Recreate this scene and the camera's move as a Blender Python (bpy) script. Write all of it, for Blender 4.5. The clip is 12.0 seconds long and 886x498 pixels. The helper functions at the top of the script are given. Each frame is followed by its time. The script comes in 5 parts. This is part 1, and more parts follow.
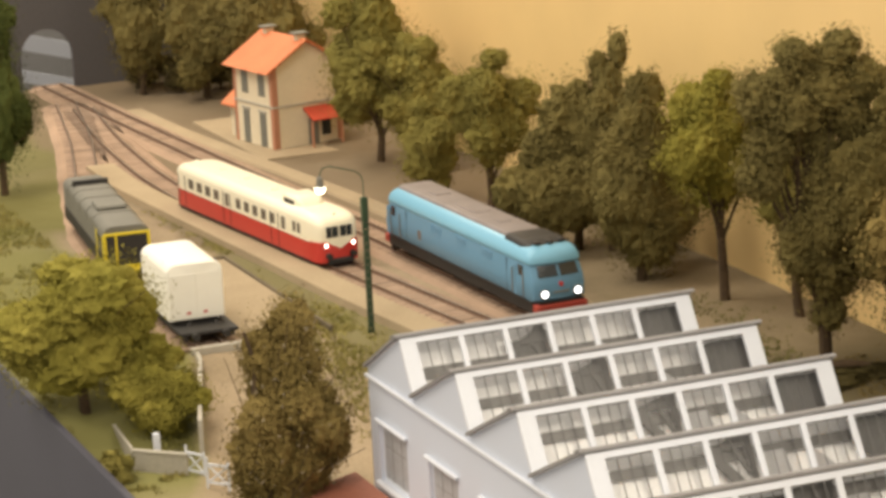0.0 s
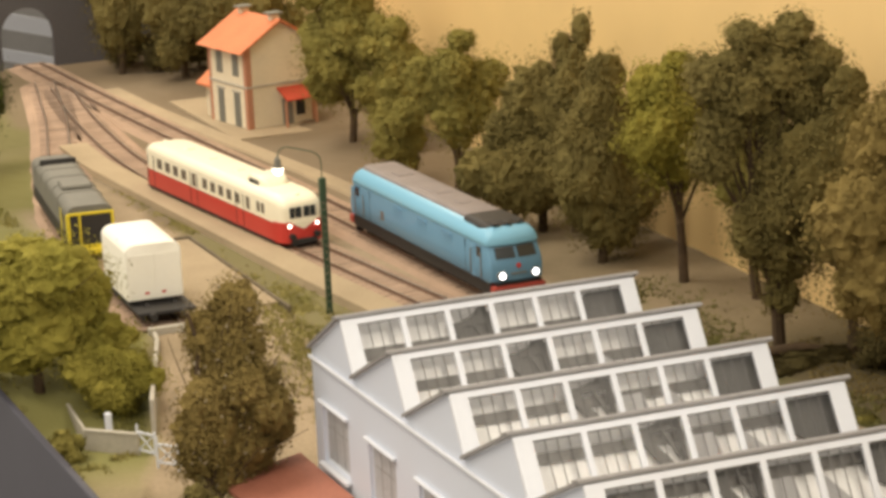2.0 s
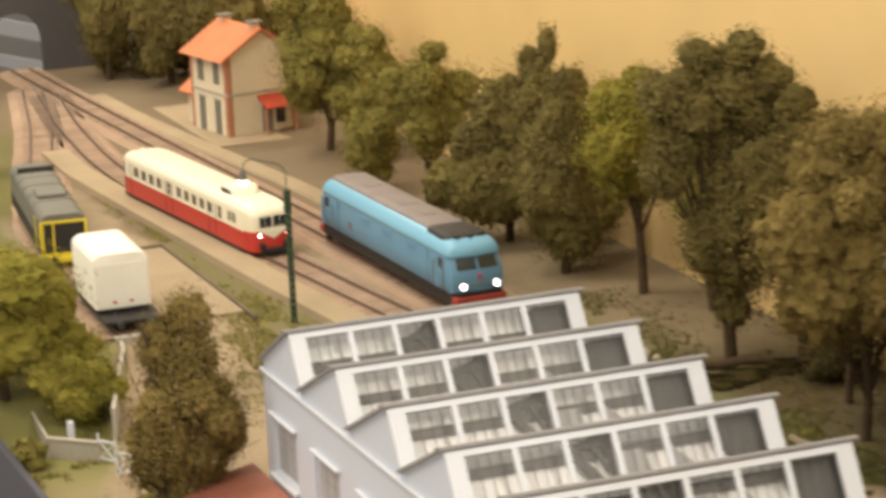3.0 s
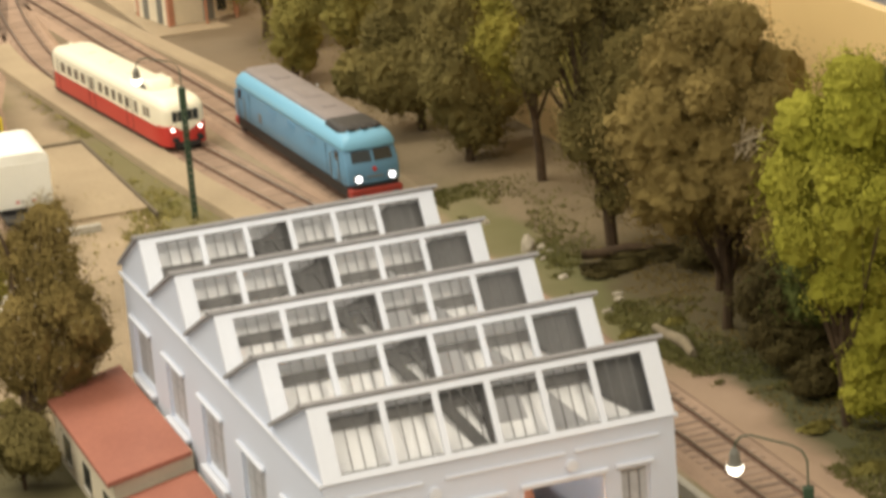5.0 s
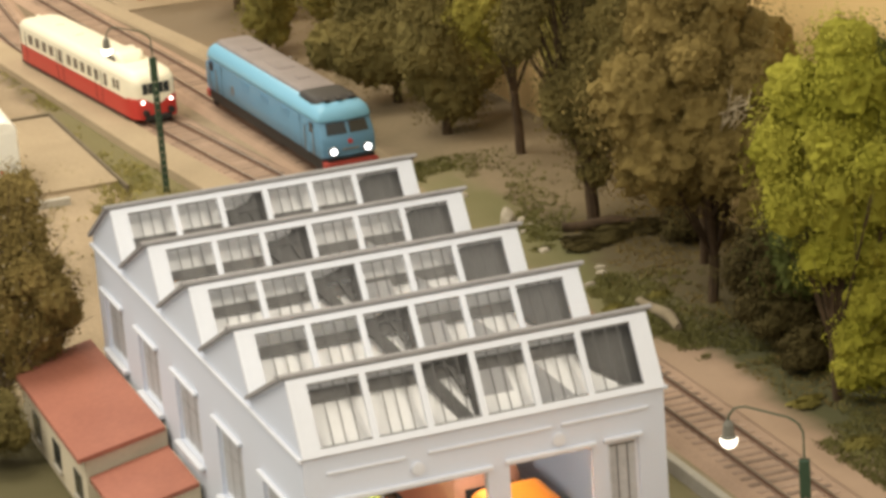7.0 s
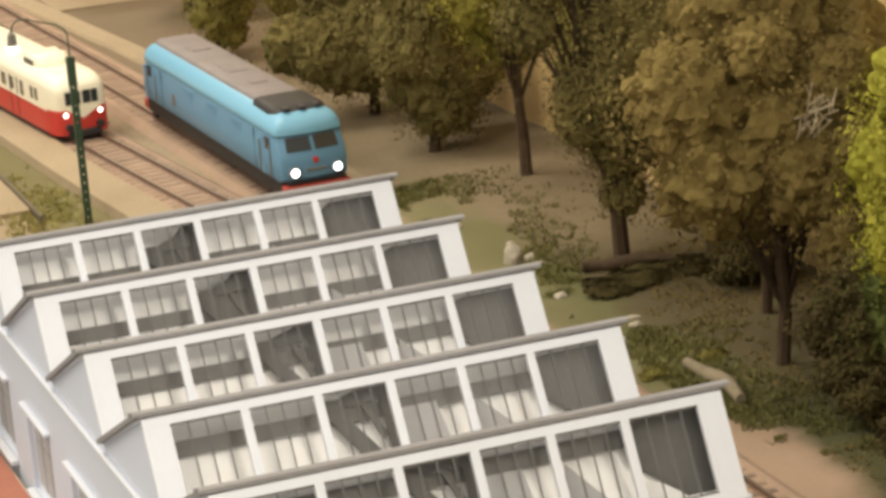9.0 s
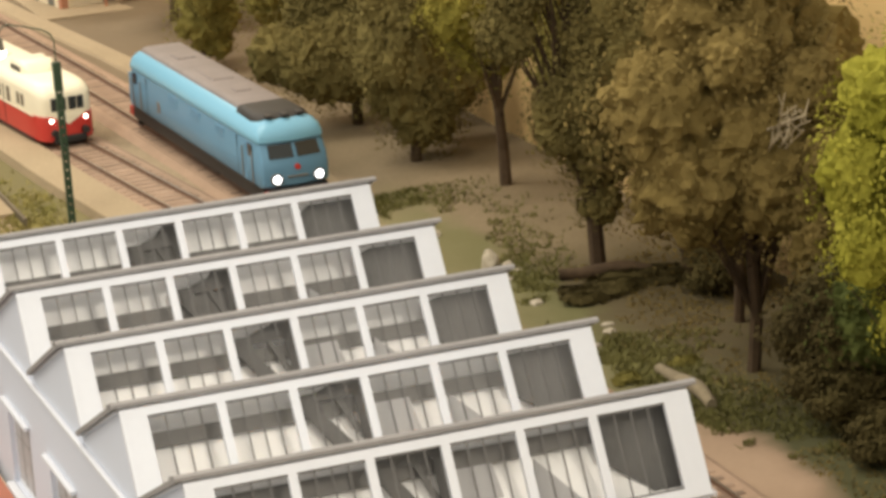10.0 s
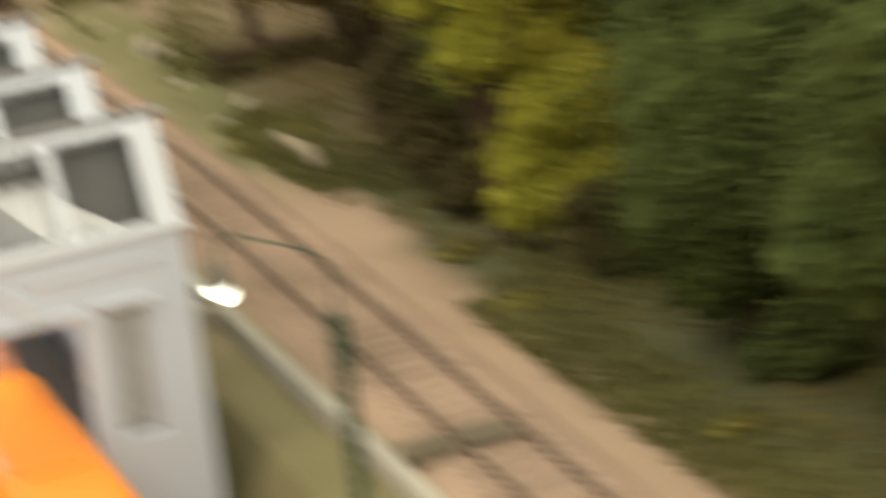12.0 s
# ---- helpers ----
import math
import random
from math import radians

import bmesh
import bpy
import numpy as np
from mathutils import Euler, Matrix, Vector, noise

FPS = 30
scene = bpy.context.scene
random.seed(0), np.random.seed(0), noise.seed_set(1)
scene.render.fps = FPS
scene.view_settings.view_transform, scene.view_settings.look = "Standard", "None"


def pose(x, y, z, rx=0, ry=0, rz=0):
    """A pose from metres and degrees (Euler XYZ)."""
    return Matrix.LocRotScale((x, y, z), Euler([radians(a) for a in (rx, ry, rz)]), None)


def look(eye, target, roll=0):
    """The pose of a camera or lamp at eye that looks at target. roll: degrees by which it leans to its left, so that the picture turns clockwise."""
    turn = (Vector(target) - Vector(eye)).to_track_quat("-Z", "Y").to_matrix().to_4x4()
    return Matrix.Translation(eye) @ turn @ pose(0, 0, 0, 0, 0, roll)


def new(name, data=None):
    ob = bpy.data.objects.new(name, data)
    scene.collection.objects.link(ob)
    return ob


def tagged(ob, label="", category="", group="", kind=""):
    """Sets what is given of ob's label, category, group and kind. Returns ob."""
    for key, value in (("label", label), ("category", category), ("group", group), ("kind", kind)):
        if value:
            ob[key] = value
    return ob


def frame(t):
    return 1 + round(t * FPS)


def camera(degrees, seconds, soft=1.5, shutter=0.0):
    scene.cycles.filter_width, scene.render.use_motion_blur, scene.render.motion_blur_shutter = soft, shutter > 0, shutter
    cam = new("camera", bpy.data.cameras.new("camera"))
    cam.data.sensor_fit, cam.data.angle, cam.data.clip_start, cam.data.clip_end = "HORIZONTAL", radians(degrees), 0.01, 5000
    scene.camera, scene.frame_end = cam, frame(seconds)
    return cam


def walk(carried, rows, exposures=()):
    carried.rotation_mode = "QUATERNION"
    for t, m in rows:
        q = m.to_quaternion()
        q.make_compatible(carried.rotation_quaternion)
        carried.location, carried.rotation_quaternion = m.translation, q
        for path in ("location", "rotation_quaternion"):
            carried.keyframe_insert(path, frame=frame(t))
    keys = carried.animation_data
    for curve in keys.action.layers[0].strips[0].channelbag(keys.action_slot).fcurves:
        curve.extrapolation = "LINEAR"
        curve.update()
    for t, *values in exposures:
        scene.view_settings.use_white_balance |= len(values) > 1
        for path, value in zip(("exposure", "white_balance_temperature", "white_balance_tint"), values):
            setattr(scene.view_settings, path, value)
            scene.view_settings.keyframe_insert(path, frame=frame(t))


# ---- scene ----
cam = camera(18.01, 12.0, soft=3.5, shutter=0.7)
PATH = [
    (0.0, look((-0.4228, -0.8744, 0.4196), (-0.0674, 0.0313, 0.1883), -3.00)),
    (0.5, look((-0.4235, -0.8729, 0.4215), (-0.0630, 0.0314, 0.1925), -2.78)),
    (1.0, look((-0.4119, -0.8374, 0.4160), (-0.0373, 0.0578, 0.1743), -2.86)),
    (1.5, look((-0.4038, -0.8492, 0.4159), (-0.0391, 0.0519, 0.1813), -3.18)),
    (2.0, look((-0.3910, -0.8877, 0.4191), (-0.0425, 0.0189, 0.1809), -2.86)),
    (2.5, look((-0.3767, -0.9031, 0.4207), (-0.0372, 0.0089, 0.1904), -2.93)),
    (3.0, look((-0.3669, -0.9221, 0.4341), (-0.0258, -0.0133, 0.1939), -2.72)),
    (3.2, look((-0.3593, -0.9473, 0.4488), (-0.0266, -0.0389, 0.1956), -3.18)),
    (4.8, look((-0.2591, -0.9678, 0.4572), (0.0394, -0.0568, 0.1723), -5.78)),
    (5.0, look((-0.2660, -0.9683, 0.4503), (0.0399, -0.0607, 0.1627), -4.64)),
    (5.5, look((-0.2704, -0.9708, 0.4454), (0.0389, -0.0649, 0.1561), -4.38)),
    (6.0, look((-0.2770, -0.9775, 0.4428), (0.0314, -0.0711, 0.1539), -4.09)),
    (6.5, look((-0.2708, -0.9649, 0.4401), (0.0406, -0.0604, 0.1488), -4.27)),
    (8.5, look((-0.1980, -0.7329, 0.3749), (0.1310, 0.1651, 0.0826), -4.39)),
    (9.0, look((-0.1648, -0.6531, 0.3490), (0.1589, 0.2496, 0.0657), -4.54)),
    (9.5, look((-0.1662, -0.6590, 0.3464), (0.1649, 0.2422, 0.0670), -4.20)),
    (10.0, look((-0.1679, -0.6704, 0.3468), (0.1616, 0.2325, 0.0708), -3.70)),
    (10.5, look((-0.1631, -0.6667, 0.3429), (0.1670, 0.2352, 0.0646), -3.53)),
    (11.0, look((-0.1547, -0.6745, 0.3434), (0.1851, 0.2218, 0.0584), -3.86)),
    (11.4, look((-0.0880, -0.6763, 0.3139), (0.2431, 0.2171, 0.0105), -6.08)),
    (11.5, look((-0.0883, -0.6889, 0.3326), (0.2476, 0.1903, -0.0054), -5.73)),
    (11.6, look((-0.0586, -0.6880, 0.3103), (0.2615, 0.1983, -0.0246), -6.89)),
    (11.8, look((-0.0360, -0.7027, 0.2871), (0.3105, 0.1773, -0.0379), -2.83)),
    (11.9, look((-0.0360, -0.7027, 0.2871), (0.3143, 0.1752, -0.0395), -3.20)),
    (12.0, look((-0.0243, -0.6895, 0.2789), (0.2944, 0.2042, -0.0368), -7.06)),
]
walk(cam, PATH, [(0.0, -0.03, 6750, 11), (3.2, -0.03, 6750, 11), (4.8, -0.03, 6550, 9), (6.7, -0.03, 6550, 9), (8.3, -0.01, 6550, 10), (11.1, 0.0, 6500, 10), (11.4, 0.12, 6500, 10), (11.8, 0.17, 6750, 6), (12.0, 0.15, 6450, 3)])

# ---- light ----
world = bpy.data.worlds.new("room")
scene.world = world
world.use_nodes = True
world.node_tree.nodes["Background"].inputs[0].default_value = (1.0, 0.91, 0.76, 1)
world.node_tree.nodes["Background"].inputs[1].default_value = 0.84
CM = 0.01


def area_lamp(name, x, y, z, sx, sy, watts, tx, ty):
    d = bpy.data.lights.new(name, "AREA")
    d.shape, d.size, d.size_y, d.energy, d.color = "RECTANGLE", sx * CM, sy * CM, watts, (1.0, 0.905, 0.755)
    ob = new(name, d)
    ob.matrix_basis = look((x * CM, y * CM, z * CM), (tx * CM, ty * CM, 0))
    return ob


area_lamp("room_lamp", 115, -150, 165, 60, 40, 42.0, 12, 20)
# two more unseen lamps, added to brighten the right-hand trees and the far end
area_lamp("room_lamp", -120, -50, 180, 60, 90, 20.0, 20, 20)
area_lamp("room_lamp", -55, 105, 175, 60, 130, 29.0, 20, 95)
# unseen light added behind the end board to brighten the white bands
area_lamp("tunnel_lamp", 16, 163, 70, 30, 8, 5.0, 16, 171)
scene.view_settings.exposure = 0.0

# ---- helpers of this scene (centimetres) ----


def box(bm, x0, x1, y0, y1, z0, z1, bevel=0.0, m=None):
    r = bmesh.ops.create_cube(bm, size=1)
    vs = r["verts"]
    for v in vs:
        v.co = Vector(((x0 + x1) / 2 + v.co.x * (x1 - x0), (y0 + y1) / 2 + v.co.y * (y1 - y0), (z0 + z1) / 2 + v.co.z * (z1 - z0)))
    if bevel:
        es = list({e for v in vs for e in v.link_edges})
        r = bmesh.ops.bevel(bm, geom=es, offset=bevel, segments=1, affect="EDGES")
        vs = list({v for f in r["faces"] for v in f.verts} | {v for v in vs if v.is_valid})
    if m is not None:
        bmesh.ops.transform(bm, matrix=m, verts=vs)
    return vs


def rod(bm, p, q, r0, r1=None, seg=8):
    p, q = Vector(p), Vector(q)
    r1 = r0 if r1 is None else r1
    m = Matrix.Translation((p + q) / 2) @ (q - p).to_track_quat("Z", "Y").to_matrix().to_4x4()
    return bmesh.ops.create_cone(bm, cap_ends=True, segments=seg, radius1=r0, radius2=r1, depth=(q - p).length, matrix=m)["verts"]


def disc(bm, x, y, z, r, depth, axis="y", seg=14):
    d = Vector({"x": (1, 0, 0), "y": (0, 1, 0), "z": (0, 0, 1)}[axis]) * depth / 2
    return rod(bm, Vector((x, y, z)) - d, Vector((x, y, z)) + d, r, r, seg)


def ball(bm, x, y, z, rx, ry=None, rz=None, sub=2):
    vs = bmesh.ops.create_icosphere(bm, subdivisions=sub, radius=1)["verts"]
    for v in vs:
        v.co = Vector((x + v.co.x * rx, y + v.co.y * (ry or rx), z + v.co.z * (rz or rx)))
    return vs


def prism(bm, pts, a, b, axis="x"):
    """A closed profile of points drawn out along an axis from a to b."""
    def at(p, k):
        return {"x": (k, p[0], p[1]), "y": (p[0], k, p[1]), "z": (p[0], p[1], k)}[axis]
    v0 = [bm.verts.new(at(p, a)) for p in pts]
    v1 = [bm.verts.new(at(p, b)) for p in pts]
    n = len(pts)
    fs = [bm.faces.new(v0), bm.faces.new(list(reversed(v1)))]
    for i in range(n):
        fs.append(bm.faces.new((v0[(i + 1) % n], v0[i], v1[i], v1[(i + 1) % n])))
    bmesh.ops.recalc_face_normals(bm, faces=fs)
    return v0 + v1


def loft(bm, rings, caps=True):
    """Rings of equal length joined to a skin."""
    vs = [[bm.verts.new(p) for p in r] for r in rings]
    n, fs = len(rings[0]), []
    for a, b in zip(vs, vs[1:]):
        for i in range(n):
            fs.append(bm.faces.new((a[i], a[(i + 1) % n], b[(i + 1) % n], b[i])))
    if caps:
        fs += [bm.faces.new(list(reversed(vs[0]))), bm.faces.new(vs[-1])]
    bmesh.ops.recalc_face_normals(bm, faces=fs)


def part(name, bm, mat, parent=None, label="", smooth=False):
    """One mesh object from a bmesh in centimetres, under a thing or a part."""
    bmesh.ops.scale(bm, vec=(CM, CM, CM), verts=bm.verts)
    me = bpy.data.meshes.new(name)
    bm.to_mesh(me)
    bm.free()
    me.materials.append(mat)
    if smooth:
        me.polygons.foreach_set("use_smooth", [True] * len(me.polygons))
        me.set_sharp_from_angle(angle=radians(38))
    ob = new(name, me)
    ob.parent = parent
    return tagged(ob, label)


def thing(name, x, y, z, rz=0.0, label="", category="", group="", kind=""):
    ob = new(name)
    ob.empty_display_size = 0.01
    ob.matrix_basis = pose(x * CM, y * CM, z * CM, 0, 0, rz)
    return tagged(ob, label, category, group, kind)


def soup(name, verts, faces, mat, parent=None, label=""):
    me = bpy.data.meshes.new(name)
    me.from_pydata((np.asarray(verts) * CM).tolist(), [], faces)
    me.materials.append(mat)
    ob = new(name, me)
    ob.parent = parent
    return tagged(ob, label)


# ---- materials ----


def material(name, base, rough=0.6, metal=0.0, second=None, scale=30.0, fine=400.0, amount=0.35, bump=0.0, spec=0.4, per_object=0.0, per_island=0.0, alpha=None, coat=0.0):
    """Base colour broken up by a coarse stain towards a second colour and a fine grain, with relief. Scales are per metre."""
    m = bpy.data.materials.new(name)
    m.use_nodes = True
    nt = m.node_tree
    n, l = nt.nodes, nt.links
    p = n["Principled BSDF"]
    p.inputs["Roughness"].default_value = rough
    p.inputs["Metallic"].default_value = metal
    p.inputs["Specular IOR Level"].default_value = spec
    p.inputs["Coat Weight"].default_value = coat
    geo = n.new("ShaderNodeNewGeometry")
    second = second or tuple(c * 0.62 for c in base)
    stain, grain = n.new("ShaderNodeTexNoise"), n.new("ShaderNodeTexNoise")
    for t, s in ((stain, scale), (grain, fine)):
        t.inputs["Scale"].default_value = s
        t.inputs["Detail"].default_value = 4
        l.new(geo.outputs["Position"], t.inputs["Vector"])
    ramp = n.new("ShaderNodeMapRange")
    ramp.inputs[1].default_value, ramp.inputs[2].default_value, ramp.inputs[4].default_value = 0.35, 0.68, amount * 1.6
    l.new(stain.outputs["Fac"], ramp.inputs[0])
    mix = n.new("ShaderNodeMixRGB")
    mix.inputs[1].default_value, mix.inputs[2].default_value = (*base, 1), (*second, 1)
    l.new(ramp.outputs[0], mix.inputs[0])
    hue = n.new("ShaderNodeHueSaturation")
    l.new(mix.outputs[0], hue.inputs["Color"])
    val = n.new("ShaderNodeMapRange")
    val.inputs[3].default_value, val.inputs[4].default_value = 1 - amount * 0.55, 1 + amount * 0.55
    l.new(grain.outputs["Fac"], val.inputs[0])
    source = val.outputs[0]
    if per_object or per_island:
        k = n.new("ShaderNodeMapRange")
        d = per_object or per_island
        k.inputs[3].default_value, k.inputs[4].default_value = 1 - d, 1 + d
        l.new(n.new("ShaderNodeObjectInfo").outputs["Random"] if per_object else geo.outputs["Random Per Island"], k.inputs[0])
        mul = n.new("ShaderNodeMath")
        mul.operation = "MULTIPLY"
        l.new(source, mul.inputs[0])
        l.new(k.outputs[0], mul.inputs[1])
        source = mul.outputs[0]
    l.new(source, hue.inputs["Value"])
    l.new(hue.outputs[0], p.inputs["Base Color"])
    if bump:
        b = n.new("ShaderNodeBump")
        b.inputs["Strength"].default_value, b.inputs["Distance"].default_value = 0.6, bump * CM
        l.new(grain.outputs["Fac"], b.inputs["Height"])
        l.new(b.outputs[0], p.inputs["Normal"])
    return m


def glowing(name, colour, strength):
    m = bpy.data.materials.new(name)
    m.use_nodes = True
    p = m.node_tree.nodes["Principled BSDF"]
    p.inputs["Base Color"].default_value = (*colour, 1)
    p.inputs["Emission Color"].default_value = (*colour, 1)
    p.inputs["Emission Strength"].default_value = strength
    return m


def glazing(name, tint, rough=0.03):
    m = bpy.data.materials.new(name)
    m.use_nodes = True
    nt = m.node_tree
    nt.nodes.remove(nt.nodes["Principled BSDF"])
    clear, gloss, mix, fres = nt.nodes.new("ShaderNodeBsdfTransparent"), nt.nodes.new("ShaderNodeBsdfGlossy"), nt.nodes.new("ShaderNodeMixShader"), nt.nodes.new("ShaderNodeFresnel")
    clear.inputs[0].default_value = (*tint, 1)
    gloss.inputs["Roughness"].default_value = rough
    fres.inputs[0].default_value = 1.13
    nt.links.new(fres.outputs[0], mix.inputs[0])
    nt.links.new(clear.outputs[0], mix.inputs[1])
    nt.links.new(gloss.outputs[0], mix.inputs[2])
    nt.links.new(mix.outputs[0], nt.nodes["Material Output"].inputs[0])
    return m


M_WALL = material("white_plastic_wall", (0.60, 0.65, 0.76), 0.5, amount=0.06, scale=20, fine=900, second=(0.6, 0.6, 0.62))
M_FRAME = material("white_paint", (0.655, 0.685, 0.75), 0.45, amount=0.05, scale=30)
M_RIDGE = material("grey_ridge_sheet", (0.28, 0.27, 0.27), 0.6, amount=0.25)
M_GREY_SHADE = material("pale_grey_shade", (0.42, 0.42, 0.43), 0.6, amount=0.15)
M_GLASS = glazing("roof_glazing", (0.98, 0.98, 0.98), 0.25)
M_BAR = material("dark_steel_bar", (0.125, 0.122, 0.12), 0.5, amount=0.2)
M_TRUSS_SHADE = material("dark_truss_and_shade", (0.115, 0.112, 0.108), 0.6, amount=0.3, scale=60)
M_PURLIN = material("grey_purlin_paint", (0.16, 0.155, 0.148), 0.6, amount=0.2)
M_REFLECTOR = material("white_reflector_panel", (0.90, 0.90, 0.90), 0.6, amount=0.1, scale=30)


def translucent_sheet(name, colour):
    """Thin white plastic that glows when lit from behind."""
    m = material(name, colour, 0.6, amount=0.08, scale=25)
    nt = m.node_tree
    tr, mix = nt.nodes.new("ShaderNodeBsdfTranslucent"), nt.nodes.new("ShaderNodeMixShader")
    tr.inputs[0].default_value = (*colour, 1)
    mix.inputs[0].default_value = 0.55
    nt.links.new(nt.nodes["Principled BSDF"].outputs[0], mix.inputs[1])
    nt.links.new(tr.outputs[0], mix.inputs[2])
    nt.links.new(mix.outputs[0], nt.nodes["Material Output"].inputs[0])
    return m


M_SLOPE = translucent_sheet("thin_white_roof_sheet", (0.74, 0.75, 0.77))
M_FLOOR = material("shed_concrete", (0.34, 0.33, 0.31), 0.85, amount=0.3, scale=25, bump=0.02)
# opaque grey in place of glass, the bright inside put into its colour
M_PALE_PANE = material("pale_opaque_pane", (0.44, 0.45, 0.47), 0.5, second=(0.34, 0.35, 0.37), amount=0.4, scale=40, spec=0.3)
M_KERB = material("weathered_kerb", (0.16, 0.13, 0.085), 0.9, amount=0.4, scale=40)
M_DULLRED = material("dull_red_paint", (0.36, 0.05, 0.035), 0.5, amount=0.25)
M_BALLAST = material("brown_ballast", (0.38, 0.265, 0.187), 0.95, second=(0.28, 0.195, 0.137), scale=25, fine=700, amount=0.5, bump=0.06)
M_SAND = material("sand_path", (0.37, 0.292, 0.19), 0.95, second=(0.27, 0.21, 0.135), scale=14, fine=500, amount=0.4, bump=0.03)
M_SLEEPER = material("brown_sleeper", (0.25, 0.175, 0.128), 0.9, second=(0.35, 0.255, 0.19), scale=80, amount=0.5, per_object=0.3)
M_RAIL = material("rusty_rail", (0.20, 0.125, 0.085), 0.55, 0.3, amount=0.35, scale=40)
M_RAILTOP = material("worn_rail_head", (0.42, 0.36, 0.30), 0.35, 0.8, amount=0.2)
M_CREAM = material("cream_paint", (0.83, 0.78, 0.62), 0.38, amount=0.06)
M_RED = material("red_paint", (0.52, 0.045, 0.035), 0.36, amount=0.1)
M_BLUE = material("blue_paint", (0.125, 0.28, 0.43), 0.36, amount=0.08, second=(0.105, 0.25, 0.39))
# Lighter blue puts the light on the rounded shoulder into the colour.
M_BLUE_LIT = material("blue_paint_lit_shoulder", (0.19, 0.44, 0.62), 0.36, amount=0.06, second=(0.17, 0.40, 0.57))
M_GREYROOF = material("grey_roof_paint", (0.235, 0.205, 0.20), 0.6, amount=0.25, scale=60)
M_DARK = material("black_frame", (0.028, 0.026, 0.025), 0.6, amount=0.3)
# grey-beige window colour stands for the lit inside of the railcar
M_CARGLASS = material("railcar_window_lit", (0.15, 0.135, 0.11), 0.15, amount=0.15, spec=0.5)
M_WINDOW = material("dark_window", (0.03, 0.036, 0.038), 0.16, amount=0.1, spec=0.4)
M_STEEL = material("worn_steel", (0.34, 0.32, 0.29), 0.4, 0.8, amount=0.2)
M_YELLOW = material("yellow_paint", (0.72, 0.58, 0.04), 0.4, amount=0.1)
M_GREENY = material("yellow_green_paint", (0.55, 0.62, 0.10), 0.4, amount=0.1)
M_ORANGE = material("orange_paint", (0.86, 0.26, 0.02), 0.4, amount=0.08)
M_OLIVE = material("olive_grey_roof", (0.17, 0.165, 0.14), 0.6, amount=0.25)
M_WHITEVAN = material("white_van_paint", (0.86, 0.84, 0.76), 0.4, amount=0.05)
M_TILE = material("orange_roof_tile", (0.60, 0.20, 0.09), 0.75, second=(0.52, 0.15, 0.065), scale=50, amount=0.3, bump=0.02)
M_BRICKRED = material("red_awning_tile", (0.50, 0.07, 0.035), 0.75, amount=0.25)
M_RUST = material("brick_red_sheet_roof", (0.36, 0.135, 0.088), 0.7, second=(0.28, 0.10, 0.068), scale=30, amount=0.35, bump=0.02)
M_RENDER = material("cream_render", (0.74, 0.66, 0.50), 0.85, amount=0.15, scale=40, bump=0.015)
M_QUOIN = material("salmon_stone", (0.50, 0.24, 0.15), 0.8, amount=0.2)
M_SHUTTER = material("green_grey_shutter", (0.19, 0.19, 0.165), 0.6, amount=0.2)
M_CONCRETE = material("pale_concrete", (0.46, 0.43, 0.36), 0.9, second=(0.34, 0.31, 0.26), amount=0.3, bump=0.02)
M_BACK = material("tan_backdrop", (0.76, 0.55, 0.26), 0.34, second=(0.66, 0.46, 0.20), scale=3, fine=12, amount=0.22, spec=0.3)
M_TUNNEL = material("dark_grey_board", (0.085, 0.08, 0.085), 0.7, second=(0.06, 0.056, 0.06), scale=5, amount=0.3)
M_GREYCARD = material("grey_stone_card", (0.24, 0.235, 0.23), 0.8, amount=0.3, scale=20)
M_AISLE = material("dark_aisle_floor", (0.055, 0.055, 0.075), 0.6, amount=0.2, scale=6)
M_ROOMWALL = material("room_wall", (0.58, 0.60, 0.66), 0.8, amount=0.1, scale=2)
M_GREENPOST = material("green_lamp_paint", (0.03, 0.062, 0.034), 0.5, amount=0.2)
M_BARK = material("brown_bark", (0.085, 0.055, 0.03), 0.95, amount=0.5, scale=120, bump=0.05)
M_LOG = material("weathered_log", (0.26, 0.215, 0.14), 0.9, amount=0.45, scale=70, bump=0.05)
M_ROCK = material("pale_stone", (0.46, 0.41, 0.32), 0.9, amount=0.4, scale=60, bump=0.05)
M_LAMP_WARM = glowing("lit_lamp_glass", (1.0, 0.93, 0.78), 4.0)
M_LAMP_COOL = glowing("lit_headlight", (0.95, 0.98, 1.0), 5.0)
M_LAMP_PINK = glowing("lit_marker", (1.0, 0.75, 0.66), 6.0)


def leaves(name, dark, light):
    return material(name, dark, 0.8, second=light, scale=34, fine=140, amount=0.34, per_island=0.12, spec=0.05)


M_TWIG = material("bleached_twig", (0.56, 0.47, 0.32), 0.9, amount=0.3)
M_LEAF_DARK = leaves("dark_olive_leaves", (0.138, 0.114, 0.042), (0.235, 0.19, 0.068))
M_LEAF_OLIVE = leaves("olive_leaves", (0.18, 0.16, 0.046), (0.295, 0.25, 0.072))
M_LEAF_BROWN = leaves("brown_olive_leaves", (0.155, 0.115, 0.039), (0.265, 0.198, 0.072))
M_LEAF_LIME = leaves("yellow_green_leaves", (0.255, 0.25, 0.032), (0.38, 0.35, 0.062))
M_LEAF_YELLOW = leaves("yellowish_olive_leaves", (0.20, 0.18, 0.036), (0.31, 0.265, 0.06))
M_LEAF_GREEN = leaves("deep_green_leaves", (0.052, 0.066, 0.02), (0.115, 0.132, 0.038))
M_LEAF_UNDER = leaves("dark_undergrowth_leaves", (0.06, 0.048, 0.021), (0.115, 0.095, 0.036))
